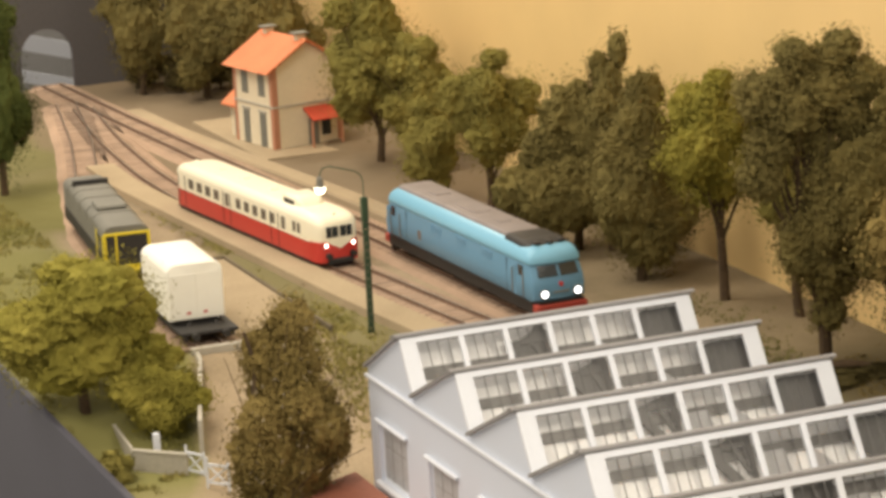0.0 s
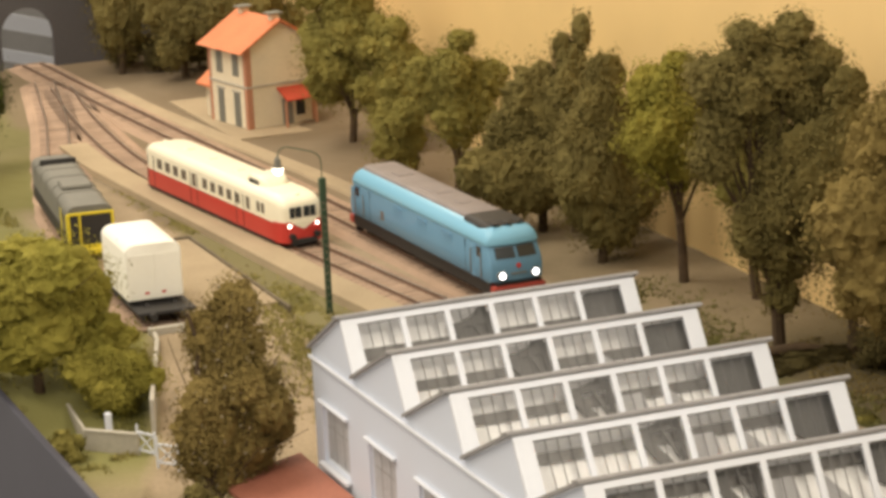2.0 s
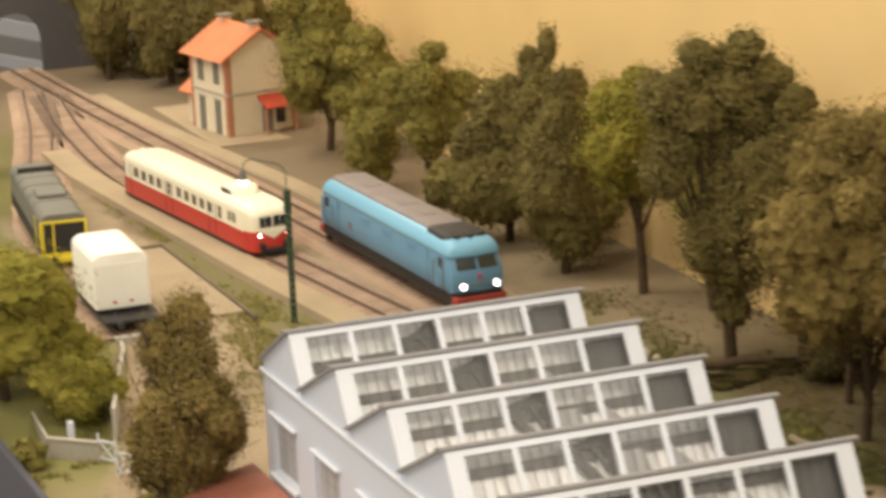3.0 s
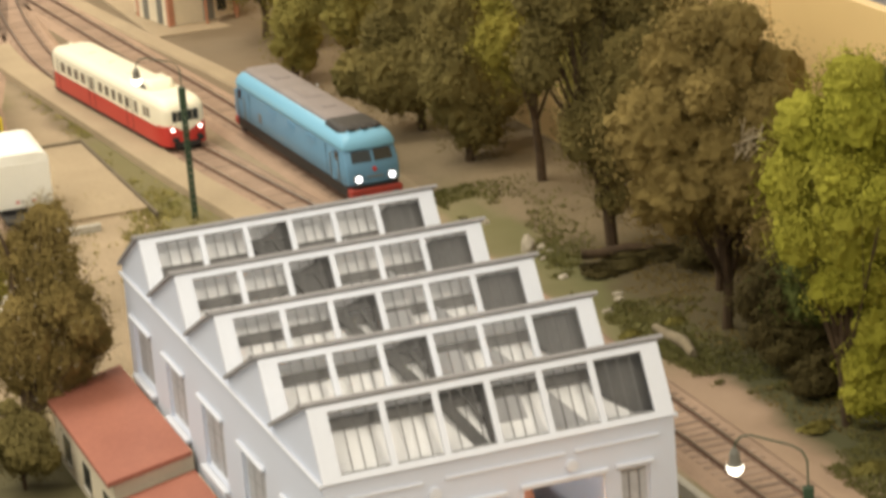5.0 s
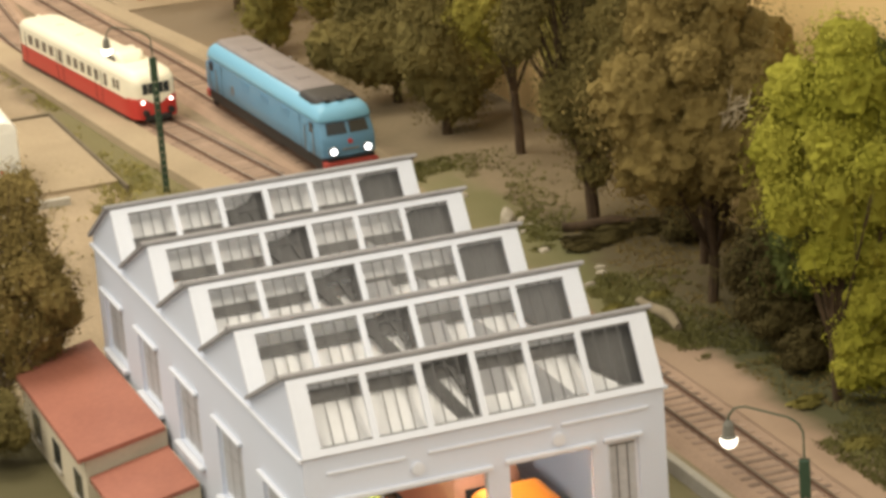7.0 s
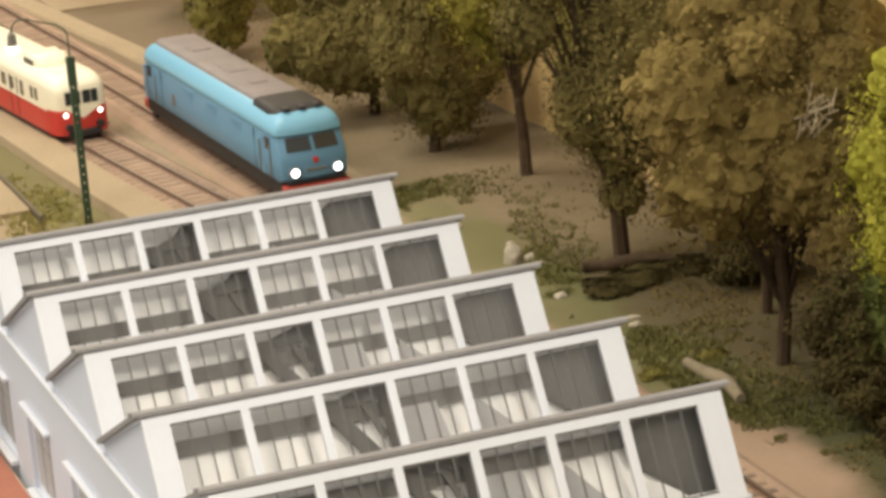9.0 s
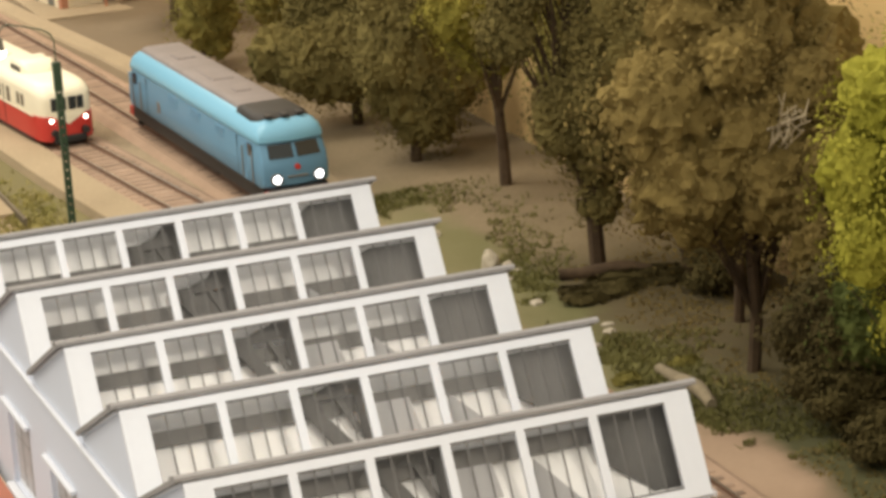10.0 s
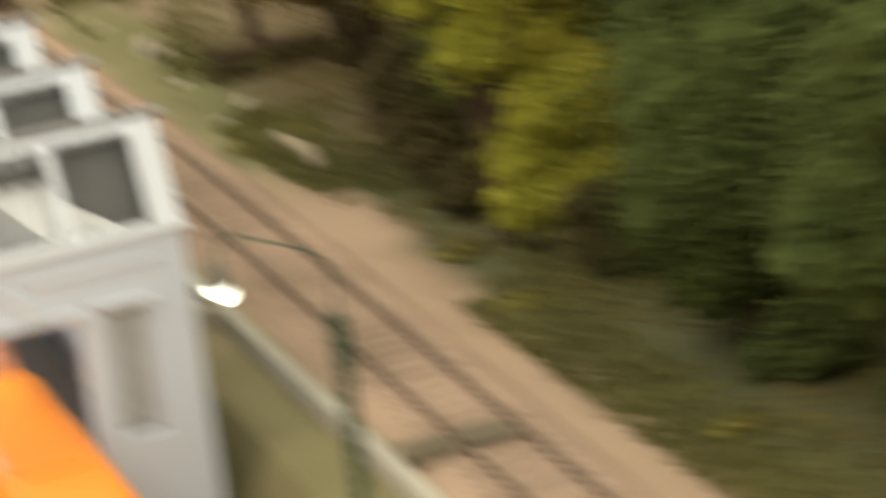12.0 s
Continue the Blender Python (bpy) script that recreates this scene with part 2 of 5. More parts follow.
M_GRASS = material("static_grass", (0.22, 0.205, 0.065), 0.9, second=(0.33, 0.28, 0.10), scale=20, fine=300, amount=0.6, per_island=0.3, spec=0.1)


M_VERGE = material("dark_verge_grass", (0.135, 0.13, 0.046), 0.9, second=(0.195, 0.18, 0.066), scale=20, fine=300, amount=0.5, per_island=0.2, spec=0.08)


def ground_material():
    m = material("scenic_ground", (0.36, 0.278, 0.183), 0.95, second=(0.22, 0.17, 0.105), scale=16, fine=450, amount=0.5, bump=0.05)
    nt = m.node_tree
    n, l = nt.nodes, nt.links
    hue = n["Hue/Saturation/Value"]
    col = n["Principled BSDF"].inputs["Base Color"]
    sep = n.new("ShaderNodeSeparateXYZ")
    geo = n["Geometry"]
    l.new(geo.outputs["Position"], sep.inputs[0])
    wob = n.new("ShaderNodeTexNoise")
    wob.inputs["Scale"].default_value, wob.inputs["Detail"].default_value = 22, 5
    l.new(geo.outputs["Position"], wob.inputs["Vector"])

    # the garden's edge slants away from the siding
    drop = n.new("ShaderNodeMapRange")
    drop.inputs[1].default_value, drop.inputs[2].default_value = 63 * CM, 23 * CM
    drop.inputs[3].default_value, drop.inputs[4].default_value = 0, 12 * CM
    l.new(sep.outputs["Y"], drop.inputs[0])
    slant = n.new("ShaderNodeMath")
    l.new(sep.outputs["X"], slant.inputs[0])
    l.new(drop.outputs[0], slant.inputs[1])

    def band(x0, x1, gain, axis=None):
        """Turf between the lines x0 and x1, with a ragged edge."""
        r = n.new("ShaderNodeMapRange")
        r.inputs[1].default_value, r.inputs[2].default_value = x0 * CM, x1 * CM
        w = n.new("ShaderNodeMath")
        w.operation = "MULTIPLY_ADD"
        w.inputs[1].default_value = gain * CM
        l.new(wob.outputs["Fac"], w.inputs[0])
        l.new(axis or sep.outputs["X"], w.inputs[2])
        l.new(w.outputs[0], r.inputs[0])
        return r.outputs[0]
    grass = n.new("ShaderNodeMixRGB")
    grass.inputs[2].default_value = (0.19, 0.18, 0.06, 1)
    l.new(hue.outputs[0], grass.inputs[1])
    far = n.new("ShaderNodeMapRange")
    far.inputs[1].default_value, far.inputs[2].default_value = 38 * CM, 46 * CM
    l.new(sep.outputs["Y"], far.inputs[0])
    left = n.new("ShaderNodeMath")
    left.operation = "MULTIPLY"
    l.new(band(2.4, 1.4, 2, slant.outputs[0]), left.inputs[0])
    l.new(far.outputs[0], left.inputs[1])
    l.new(left.outputs[0], grass.inputs[0])
    # darker brown ground along the tree line
    tree_line_tone = n.new("ShaderNodeMixRGB")
    tree_line_tone.inputs[2].default_value = (0.092, 0.072, 0.034, 1)
    l.new(grass.outputs[0], tree_line_tone.inputs[1])
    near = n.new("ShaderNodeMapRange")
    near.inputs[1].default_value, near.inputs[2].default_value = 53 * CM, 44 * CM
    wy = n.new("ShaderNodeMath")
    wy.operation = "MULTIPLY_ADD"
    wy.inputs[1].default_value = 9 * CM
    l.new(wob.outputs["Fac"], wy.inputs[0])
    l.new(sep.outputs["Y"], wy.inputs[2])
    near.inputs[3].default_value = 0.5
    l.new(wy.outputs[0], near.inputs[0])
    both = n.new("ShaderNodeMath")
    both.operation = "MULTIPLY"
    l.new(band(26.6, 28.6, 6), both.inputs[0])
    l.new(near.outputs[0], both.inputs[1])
    l.new(both.outputs[0], tree_line_tone.inputs[0])
    # darker olive-brown ground beside the annex
    yard = n.new("ShaderNodeMixRGB")
    yard.inputs[2].default_value = (0.105, 0.092, 0.042, 1)
    l.new(tree_line_tone.outputs[0], yard.inputs[1])
    low = n.new("ShaderNodeMapRange")
    low.inputs[1].default_value, low.inputs[2].default_value = 46 * CM, 38 * CM
    l.new(wy.outputs[0], low.inputs[0])
    yard_mask = n.new("ShaderNodeMath")
    yard_mask.operation = "MULTIPLY"
    l.new(band(1.0, -1.5, 4), yard_mask.inputs[0])
    l.new(low.outputs[0], yard_mask.inputs[1])
    l.new(yard_mask.outputs[0], yard.inputs[0])
    # rough turf between the slab and the platform
    turf = n.new("ShaderNodeMixRGB")
    turf.inputs[2].default_value = (0.135, 0.122, 0.044, 1)
    l.new(yard.outputs[0], turf.inputs[1])
    mid = n.new("ShaderNodeMath")
    mid.operation = "MULTIPLY"
    l.new(band(9.4, 10.4, 2), mid.inputs[0])
    l.new(band(16.2, 14.6, 3), mid.inputs[1])
    back = n.new("ShaderNodeMapRange")
    back.inputs[1].default_value, back.inputs[2].default_value = 47 * CM, 54 * CM
    back.inputs[4].default_value = 0.85
    l.new(sep.outputs["Y"], back.inputs[0])
    strip_ = n.new("ShaderNodeMath")
    strip_.operation = "MULTIPLY"
    l.new(mid.outputs[0], strip_.inputs[0])
    l.new(back.outputs[0], strip_.inputs[1])
    l.new(strip_.outputs[0], turf.inputs[0])
    # darker earth at the far end
    earth = n.new("ShaderNodeMixRGB")
    earth.inputs[2].default_value = (0.19, 0.15, 0.09, 1)
    l.new(turf.outputs[0], earth.inputs[1])
    end = n.new("ShaderNodeMapRange")
    end.inputs[1].default_value, end.inputs[2].default_value = 84 * CM, 108 * CM
    end.inputs[4].default_value = 0.65
    l.new(wy.outputs[0], end.inputs[0])
    l.new(end.outputs[0], earth.inputs[0])

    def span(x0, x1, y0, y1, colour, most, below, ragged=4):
        """A wobbling patch of another ground colour between two lines of x (each soft over a centimetre) and of y."""
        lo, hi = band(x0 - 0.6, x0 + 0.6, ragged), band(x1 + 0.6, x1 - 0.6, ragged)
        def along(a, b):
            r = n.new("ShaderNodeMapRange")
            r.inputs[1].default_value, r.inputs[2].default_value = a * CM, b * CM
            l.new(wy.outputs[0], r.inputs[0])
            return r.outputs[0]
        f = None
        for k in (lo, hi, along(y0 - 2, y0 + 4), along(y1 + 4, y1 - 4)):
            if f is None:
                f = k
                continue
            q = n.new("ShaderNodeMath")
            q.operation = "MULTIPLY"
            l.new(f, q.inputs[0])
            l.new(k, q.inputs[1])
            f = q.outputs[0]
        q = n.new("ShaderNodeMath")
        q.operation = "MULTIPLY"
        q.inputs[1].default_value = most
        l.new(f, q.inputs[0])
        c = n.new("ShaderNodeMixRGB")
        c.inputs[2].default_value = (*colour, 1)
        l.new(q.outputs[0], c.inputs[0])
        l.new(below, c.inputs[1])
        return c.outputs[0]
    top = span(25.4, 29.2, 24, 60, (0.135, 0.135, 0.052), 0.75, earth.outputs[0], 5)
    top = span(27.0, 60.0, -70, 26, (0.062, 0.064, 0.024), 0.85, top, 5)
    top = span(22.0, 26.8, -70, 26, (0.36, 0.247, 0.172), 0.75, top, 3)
    top = span(15.0, 20.0, -70, 14, (0.185, 0.17, 0.075), 0.8, top, 3)
    top = span(-60, 1.6, 72, 100, (0.15, 0.14, 0.042), 0.9, top, 3)
    top = span(-60, 8.4, 100, 122, (0.13, 0.122, 0.034), 0.95, top, 3)
    top = span(-60, 11.6, 120, 190, (0.13, 0.12, 0.042), 0.95, top, 3)
    top = span(10.0, 60, 88, 190, (0.165, 0.122, 0.076), 0.8, top, 3)
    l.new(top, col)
    return m


M_GROUND = ground_material()

# ---- the layout board, backdrop and room ----


def polyline(pts, step):
    """Even steps along a smooth line through points of x by y: (x, y, heading)."""
    ys = np.array([p[1] for p in pts], float)
    xs = np.array([p[0] for p in pts], float)
    fine = np.linspace(ys[0], ys[-1], 400)
    x = np.interp(fine, ys, xs)
    k = np.ones(41) / 41
    x = np.convolve(np.pad(x, 20, mode="reflect", reflect_type="odd"), k, "valid")
    s = np.r_[0, np.cumsum(np.hypot(np.diff(x), np.diff(fine)))]
    at = np.arange(0, s[-1], step)
    px, py = np.interp(at, s, x), np.interp(at, s, fine)
    h = np.arctan2(np.gradient(py), np.gradient(px))
    return px, py, h


TRACK_MAIN = [(20.5, -60), (20.7, -12), (20.9, 0), (21.1, 13), (21.0, 36), (20.7, 57), (20.0, 75), (19.1, 94), (18.0, 110), (17.2, 126), (16.4, 141), (15.9, 155.5)]
TRACK_LOOP = [(19.9, 32), (18.1, 46), (16.4, 59), (14.9, 73.5), (13.5, 85), (12.2, 98), (12.1, 110), (13.3, 126), (15.4, 142)]
TRACK_SIDING = [(1.5, 61.6), (1.7, 66), (2.3, 79), (3.9, 95), (7.4, 110), (11.2, 126), (14.8, 145)]


YARD = -2.8


def smooth01(v):
    v = max(0.0, min(1.0, v))
    return v * v * (3 - 2 * v)


def ground_height(x, y):
    """Railway level at 0; the shed yard lies lower and a ramp leads down to it."""
    z = 0.10 * noise.noise(Vector((x * 0.25, y * 0.25, 0))) + 0.05 * noise.noise(Vector((x * 0.9, y * 0.9, 3)))
    if x > 24.5:
        z += min(1.0, (x - 24.5) / 4) * 0.25
    if 7 < x < 24.5:
        z *= 0.25
    garden = 1.0 - max(0.0, 63 - y) * 0.30
    ramp = smooth01((64 - y) / 28) if x < 9 else smooth01((min(64, 69 - x * 0.8) - y) / 18)
    if x >= 18.2:
        ramp = 0.0
    elif x < garden:
        ramp = max(ramp * smooth01((x - garden + 0.3) / 0.3), 0.8 * smooth01((58 - y) / 10))
    if 14.7 < x < 18.2:
        ramp *= 1 - 0.82 * smooth01((x - 14.7) / 1.6)
    return z - 0.06 + YARD * ramp


bm = bmesh.new()
nx, ny = 150, 400
xs, ys = np.linspace(-9.8, 35.2, nx), np.linspace(-62, 155, ny)
grid = [[bm.verts.new((x, y, ground_height(x, y))) for x in xs] for y in ys]
for j in range(ny - 1):
    for i in range(nx - 1):
        bm.faces.new((grid[j][i], grid[j][i + 1], grid[j + 1][i + 1], grid[j + 1][i]))
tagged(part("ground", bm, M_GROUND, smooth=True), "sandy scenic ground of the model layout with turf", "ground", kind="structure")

bm = bmesh.new()
box(bm, -10.2, -9.8, -62, 155, -9, 0.05, 0.05)
tagged(part("layout_fascia", bm, M_AISLE), "dark front fascia board of the layout", "fascia", kind="structure")
bm = bmesh.new()
box(bm, -9.8, 35.2, -62, 155, -6.0, -3.2)
tagged(part("baseboard", bm, M_CONCRETE), "board under the model scenery", "baseboard", kind="structure")
bm = bmesh.new()
box(bm, -260, 260, -260, 260, -92, -90)
tagged(part("floor", bm, M_AISLE), "dark floor of the exhibition room", "floor", kind="structure")

bm = bmesh.new()
box(bm, 35.2, 35.8, 31.0, 156, -3, 42, 0.05)
tagged(part("backdrop", bm, M_BACK), "glossy tan painted backdrop board", "backdrop", kind="structure")
bm = bmesh.new()
box(bm, 35.2, 35.8, -90, 30.9, -3, 16.2, 0.05)
tagged(part("backdrop", bm, M_BACK), "lower tan painted backdrop board", "backdrop", kind="structure")
bm = bmesh.new()
box(bm, 62, 62.6, -150, 130, -60, 90)
tagged(part("room_partition", bm, M_ROOMWALL), "pale grey partition wall of the room", "wall", kind="structure")

# tunnel board with an arched opening
bm = bmesh.new()
arch = [(15.7 + 2.35 * math.cos(a), 2.95 + 2.45 * math.sin(a)) for a in np.linspace(0, math.pi, 17)]
prism(bm, [(13.35, -0.1), (-14, -0.1), (-14, 40), (35.2, 40), (35.2, -0.1), (18.05, -0.1)] + arch, 154, 154.6, "y")
tagged(part("wall_tunnel", bm, M_TUNNEL), "dark grey end board with a tunnel arch", "wall", kind="structure")
bm = bmesh.new()
box(bm, 0, 32, 176, 176.5, -9, 14)
tagged(part("tunnel_backing", bm, M_GREYCARD), "grey card seen through the tunnel mouth", "backdrop", kind="structure")
# white strips stand for lit bands beyond, placed to fit the camera's view
for z0, z1 in ((-2.9, -1.5), (0.2, 2.0)):
    bm = bmesh.new()
    prism(bm, [(12.5, z0 + 2.3), (30.0, z0 - 2.6), (30.0, z1 - 2.8), (12.5, z1 + 2.1)], 170, 170.3, "y")
    tagged(part("tunnel_band", bm, M_FRAME), "white slanted strip standing for the lit space beyond the tunnel", "backdrop", kind="structure")
bm = bmesh.new()
box(bm, 18.0, 18.4, -60, 46, -3.0, 0.12, 0.03)
tagged(part("retaining_wall", bm, M_CONCRETE), "pale concrete retaining kerb along the main line", "wall", kind="structure")
bm = bmesh.new()
box(bm, 3.5, 8.9, 63.6, 82.0, -0.6, 0.14, 0.03)
tagged(part("loading_slab", bm, M_SAND), "pale sandy concrete slab beside the siding", "pavement", kind="structure")
bm = bmesh.new()
box(bm, 8.9, 9.08, 61.6, 82.18, -0.8, 0.3, 0.03)
box(bm, 3.5, 8.9, 82.0, 82.18, -0.6, 0.3, 0.03)
tagged(part("slab_kerb", bm, M_KERB), "thin dark kerb round the loading slab", "kerb", kind="structure")
bm = bmesh.new()
box(bm, 0.3, 5.4, 61.0, 61.4, -1.4, 0.32, 0.04)
tagged(part("siding_kerb", bm, M_CONCRETE), "concrete kerb at the end of the siding", "kerb", kind="structure")
bm = bmesh.new()
prism(bm, [(0.5, 61.2), (0.2, 59.5), (-3.4, 48.0), (-3.2, 47.9), (0.4, 59.4), (0.75, 61.2)], -2.6, 0.12, "z")
tagged(part("road_kerb", bm, M_CONCRETE), "pale kerb wall between garden and road", "kerb", kind="structure")

# ---- railway tracks ----
SLEEPER = bmesh.new()
box(SLEEPER, -1.45, 1.45, -0.15, 0.15, 0.0, 0.16, 0.03)
bmesh.ops.scale(SLEEPER, vec=(CM, CM, CM), verts=SLEEPER.verts)
SLEEPER_MESH = bpy.data.meshes.new("sleeper")
SLEEPER.to_mesh(SLEEPER_MESH)
SLEEPER_MESH.materials.append(M_SLEEPER)


def strip(name, pts, profile, mat, parent, label=""):
    px, py, h = polyline(pts, 1.5)
    bm = bmesh.new()
    rings = []
    for x, y, a in zip(px, py, h):
        nx_, ny_ = math.sin(a), -math.cos(a)
        rings.append([(x + o * nx_, y + o * ny_, z) for o, z in profile])
    loft(bm, rings)
    return part(name, bm, mat, parent, label)


def railway(pts, label):
    t = thing("railway_track", 0, 0, 0, 0, label, "track", "tracks", "structure")
    strip("ballast_bed", pts, [(-2.3, -0.12), (-1.75, 0.145), (1.75, 0.145), (2.3, -0.12)], M_BALLAST, t)
    for o in (-0.825, 0.825):
        strip("rail", pts, [(o - 0.1, 0.16), (o - 0.035, 0.22), (o - 0.045, 0.38), (o + 0.045, 0.38), (o + 0.035, 0.22), (o + 0.1, 0.16)], M_RAIL, t)
        strip("rail_head", pts, [(o - 0.045, 0.384), (o - 0.045, 0.40), (o + 0.045, 0.40), (o + 0.045, 0.384)], M_RAILTOP, t)
    return t


TRACKS = [railway(TRACK_MAIN, "main line track in brown ballast with rusty rails"), railway(TRACK_LOOP, "passing loop track in brown ballast"), railway(TRACK_SIDING, "siding track ending beside the loading road")]


def sleepers(t, pts, spacing):
    for x, y, a in zip(*polyline(pts, spacing)):
        ob = new("sleeper", SLEEPER_MESH)
        ob.parent = t
        ob.matrix_basis = pose(x * CM, y * CM, 0.03 * CM, 0, 0, math.degrees(a) - 90 + random.uniform(-1.5, 1.5))

# ---- the engine shed with a saw-tooth glazed roof ----
W, PITCH, APEX, VALLEY, EAVE = 14.6, 6.6, 9.07, 6.75, 6.35
RIDGES = [26.4 - PITCH * k for k in range(5)]
BACK = 30.7


def wall_with_holes(bm, length, z0, z1, holes, place, thick):
    """A wall of boxes round rectangular holes (a0, a1, b0, b1); place maps a, depth, b to a box."""
    cuts = sorted({0.0, length, *[h[0] for h in holes], *[h[1] for h in holes]})
    for a0, a1 in zip(cuts, cuts[1:]):
        hs = sorted([h for h in holes if h[0] <= a0 + 1e-6 and h[1] >= a1 - 1e-6], key=lambda h: h[2])
        z = z0
        for h in hs:
            if h[2] > z:
                place(bm, a0, a1, z, h[2], thick)
            z = h[3]
        if z1 > z:
            place(bm, a0, a1, z, z1, thick)


def engine_shed():
    t = thing("engine_shed", 0, 0, YARD, 0, "white locomotive shed with a saw-tooth glazed roof", "building")
    dz = -YARD
    front, th = -1.35, 0.35
    # long side walls with tall windows
    side_windows = [(26.1, 29.6, 1.5, 4.3), (20.0, 23.4, 1.3, 4.2), (13.6, 17.2, 1.0, 4.1), (7.2, 10.8, 0.7, 4.0), (0.8, 4.4, 0.5, 3.8)]
    for sx in (0, 1):
        holes = [(a - front, b - front, c, d) for a, b, c, d in side_windows]

        def place(bm, a0, a1, z0, z1, th_):
            x0 = 0 if sx == 0 else W - th_
            box(bm, x0, x0 + th_, front + a0, front + a1, z0 + dz, z1 + dz)
        bm = bmesh.new()
        wall_with_holes(bm, BACK - front, YARD, EAVE, [(0.0, th, YARD, EAVE)] + holes, place, th)
        bmesh.ops.remove_doubles(bm, verts=bm.verts, dist=0.001)
        part("side_wall", bm, M_WALL, t)
        out = -1 if sx == 0 else 1
        xw = 0 if sx == 0 else W
        for a, b, c, d in side_windows:
            bm = bmesh.new()
            x0, x1 = sorted((xw - out * 0.16, xw - out * 0.24))
            for ya, yb in ((a, a + 0.14), (b - 0.14, b)):
                box(bm, x0, x1, ya, yb, c + dz, d + dz)
            for za, zb in ((c, c + 0.14), (d - 0.14, d)):
                box(bm, x0, x1, a + 0.14, b - 0.14, za + dz, zb + dz)
            win = part("window_frame", bm, M_FRAME, t)
            bm = bmesh.new()
            for k in (1, 2):
                yy = a + (b - a) * k / 3
                box(bm, x0 + 0.01, x1 - 0.01, yy - 0.02, yy + 0.02, c + 0.14 + dz, d - 0.14 + dz)
            zz = c + (d - c) * 0.62
            box(bm, x0 + 0.02, x1 - 0.02, a + 0.14, b - 0.14, zz - 0.02 + dz, zz + 0.02 + dz)
            part("glazing_bar", bm, M_RIDGE, win, "thin grey glazing bars")
            bm = bmesh.new()
            xm = (x0 + x1) / 2
            box(bm, xm - 0.01, xm + 0.01, a + 0.1, b - 0.1, c + 0.1 + dz, d - 0.1 + dz)
            pane = part("pane", bm, M_PALE_PANE, win, "opaque grey pane standing for the bright inside")
            pane.visible_shadow = False
            for name, za, zb, o in (("sill", c - 0.22, c - 0.02, 0.28), ("lintel", d + 0.05, d + 0.2, 0.2)):
                bm = bmesh.new()
                xa, xb = sorted((xw + out * 0.001, xw + out * o))
                box(bm, xa, xb, a - 0.18, b + 0.18, za + dz, zb + dz, 0.03)
                part(name, bm, M_FRAME, t)
        # gable triangles over the wall and a thin cornice
        for y in RIDGES:
            lo = y - 1.45 if y > 1 else front
            base = VALLEY - 0.1 if y > 1 else EAVE
            bm = bmesh.new()
            x0 = 0.01 if sx == 0 else W - th - 0.01
            back = y + PITCH - 1.47 if y < 26 else BACK
            prism(bm, [(lo, EAVE + dz), (lo, base + dz), (y, APEX - 0.1 + dz), (back, VALLEY - 0.1 + dz), (back, EAVE + dz)], x0, x0 + th, "x")
            part("gable", bm, M_WALL, t)
        bm = bmesh.new()
        xa, xb = sorted((xw + out * 0.002, xw + out * 0.16))
        box(bm, xa, xb, front - 0.1, BACK + 0.1, EAVE - 0.12 + dz, EAVE + 0.06 + dz, 0.03)
        part("cornice", bm, M_FRAME, t)
    # back wall
    bm = bmesh.new()
    box(bm, th, W - th, BACK - th, BACK, 0, EAVE + 0.55 + dz)
    part("back_wall", bm, M_WALL, t)
    # front wall with two engine doorways and a side window
    holes = [(1.1, 7.2, YARD, 4.35), (8.1, 11.5, YARD, 4.45), (12.15, 13.45, 0.9, 4.5)]

    def place_front(bm, a0, a1, z0, z1, th_):
        box(bm, a0, a1, front, front + th_, z0 + dz, z1 + dz)
    bm = bmesh.new()
    wall_with_holes(bm, W, YARD, EAVE, holes, place_front, th)
    bmesh.ops.remove_doubles(bm, verts=bm.verts, dist=0.001)
    part("front_wall", bm, M_WALL, t)
    bm = bmesh.new()
    for xa, xb in ((12.15, 12.27), (13.33, 13.45)):
        box(bm, xa, xb, front + 0.12, front + 0.2, 0.9 + dz, 4.5 + dz)
    for za, zb in ((0.9, 1.02), (4.38, 4.5)):
        box(bm, 12.27, 13.33, front + 0.12, front + 0.2, za + dz, zb + dz)
    win = part("window_frame", bm, M_FRAME, t)
    bm = bmesh.new()
    for k in (1, 2):
        x = 12.15 + 1.3 * k / 3
        box(bm, x - 0.022, x + 0.022, front + 0.13, front + 0.19, 1.02 + dz, 4.38 + dz)
    for za, zb in ((1.02, 1.1), (4.3, 4.38)):
        box(bm, 12.27, 13.33, front + 0.14, front + 0.18, za + dz, zb + dz)
    part("glazing_bar", bm, M_BAR, win, "thin dark glazing bars")
    bm = bmesh.new()
    box(bm, 12.2, 13.4, front + 0.155, front + 0.165, 0.95 + dz, 4.45 + dz)
    part("pane", bm, M_PALE_PANE, win, "opaque grey pane standing for the bright inside")
    for xa, xb, za, zb, o in ((0.9, 7.4, 4.45, 4.62, 0.16), (7.95, 11.65, 4.55, 4.72, 0.16), (12.0, 13.6, 4.6, 4.74, 0.16), (0.9, 4.0, 5.55, 5.68, 0.08), (4.9, 9.9, 5.58, 5.71, 0.08), (10.3, 13.9, 5.6, 5.73, 0.08)):
        bm = bmesh.new()
        box(bm, xa, xb, front - o, front - 0.001, za + dz, zb + dz, 0.02)
        part("moulding", bm, M_FRAME, t)
    for x in (4.45, 10.15):
        bm = bmesh.new()
        disc(bm, x, front - 0.05, 5.1 + dz, 0.26, 0.1, "y", 20)
        disc(bm, x, front - 0.07, 5.1 + dz, 0.17, 0.1, "y", 20)
        part("roundel", bm, M_FRAME, t)
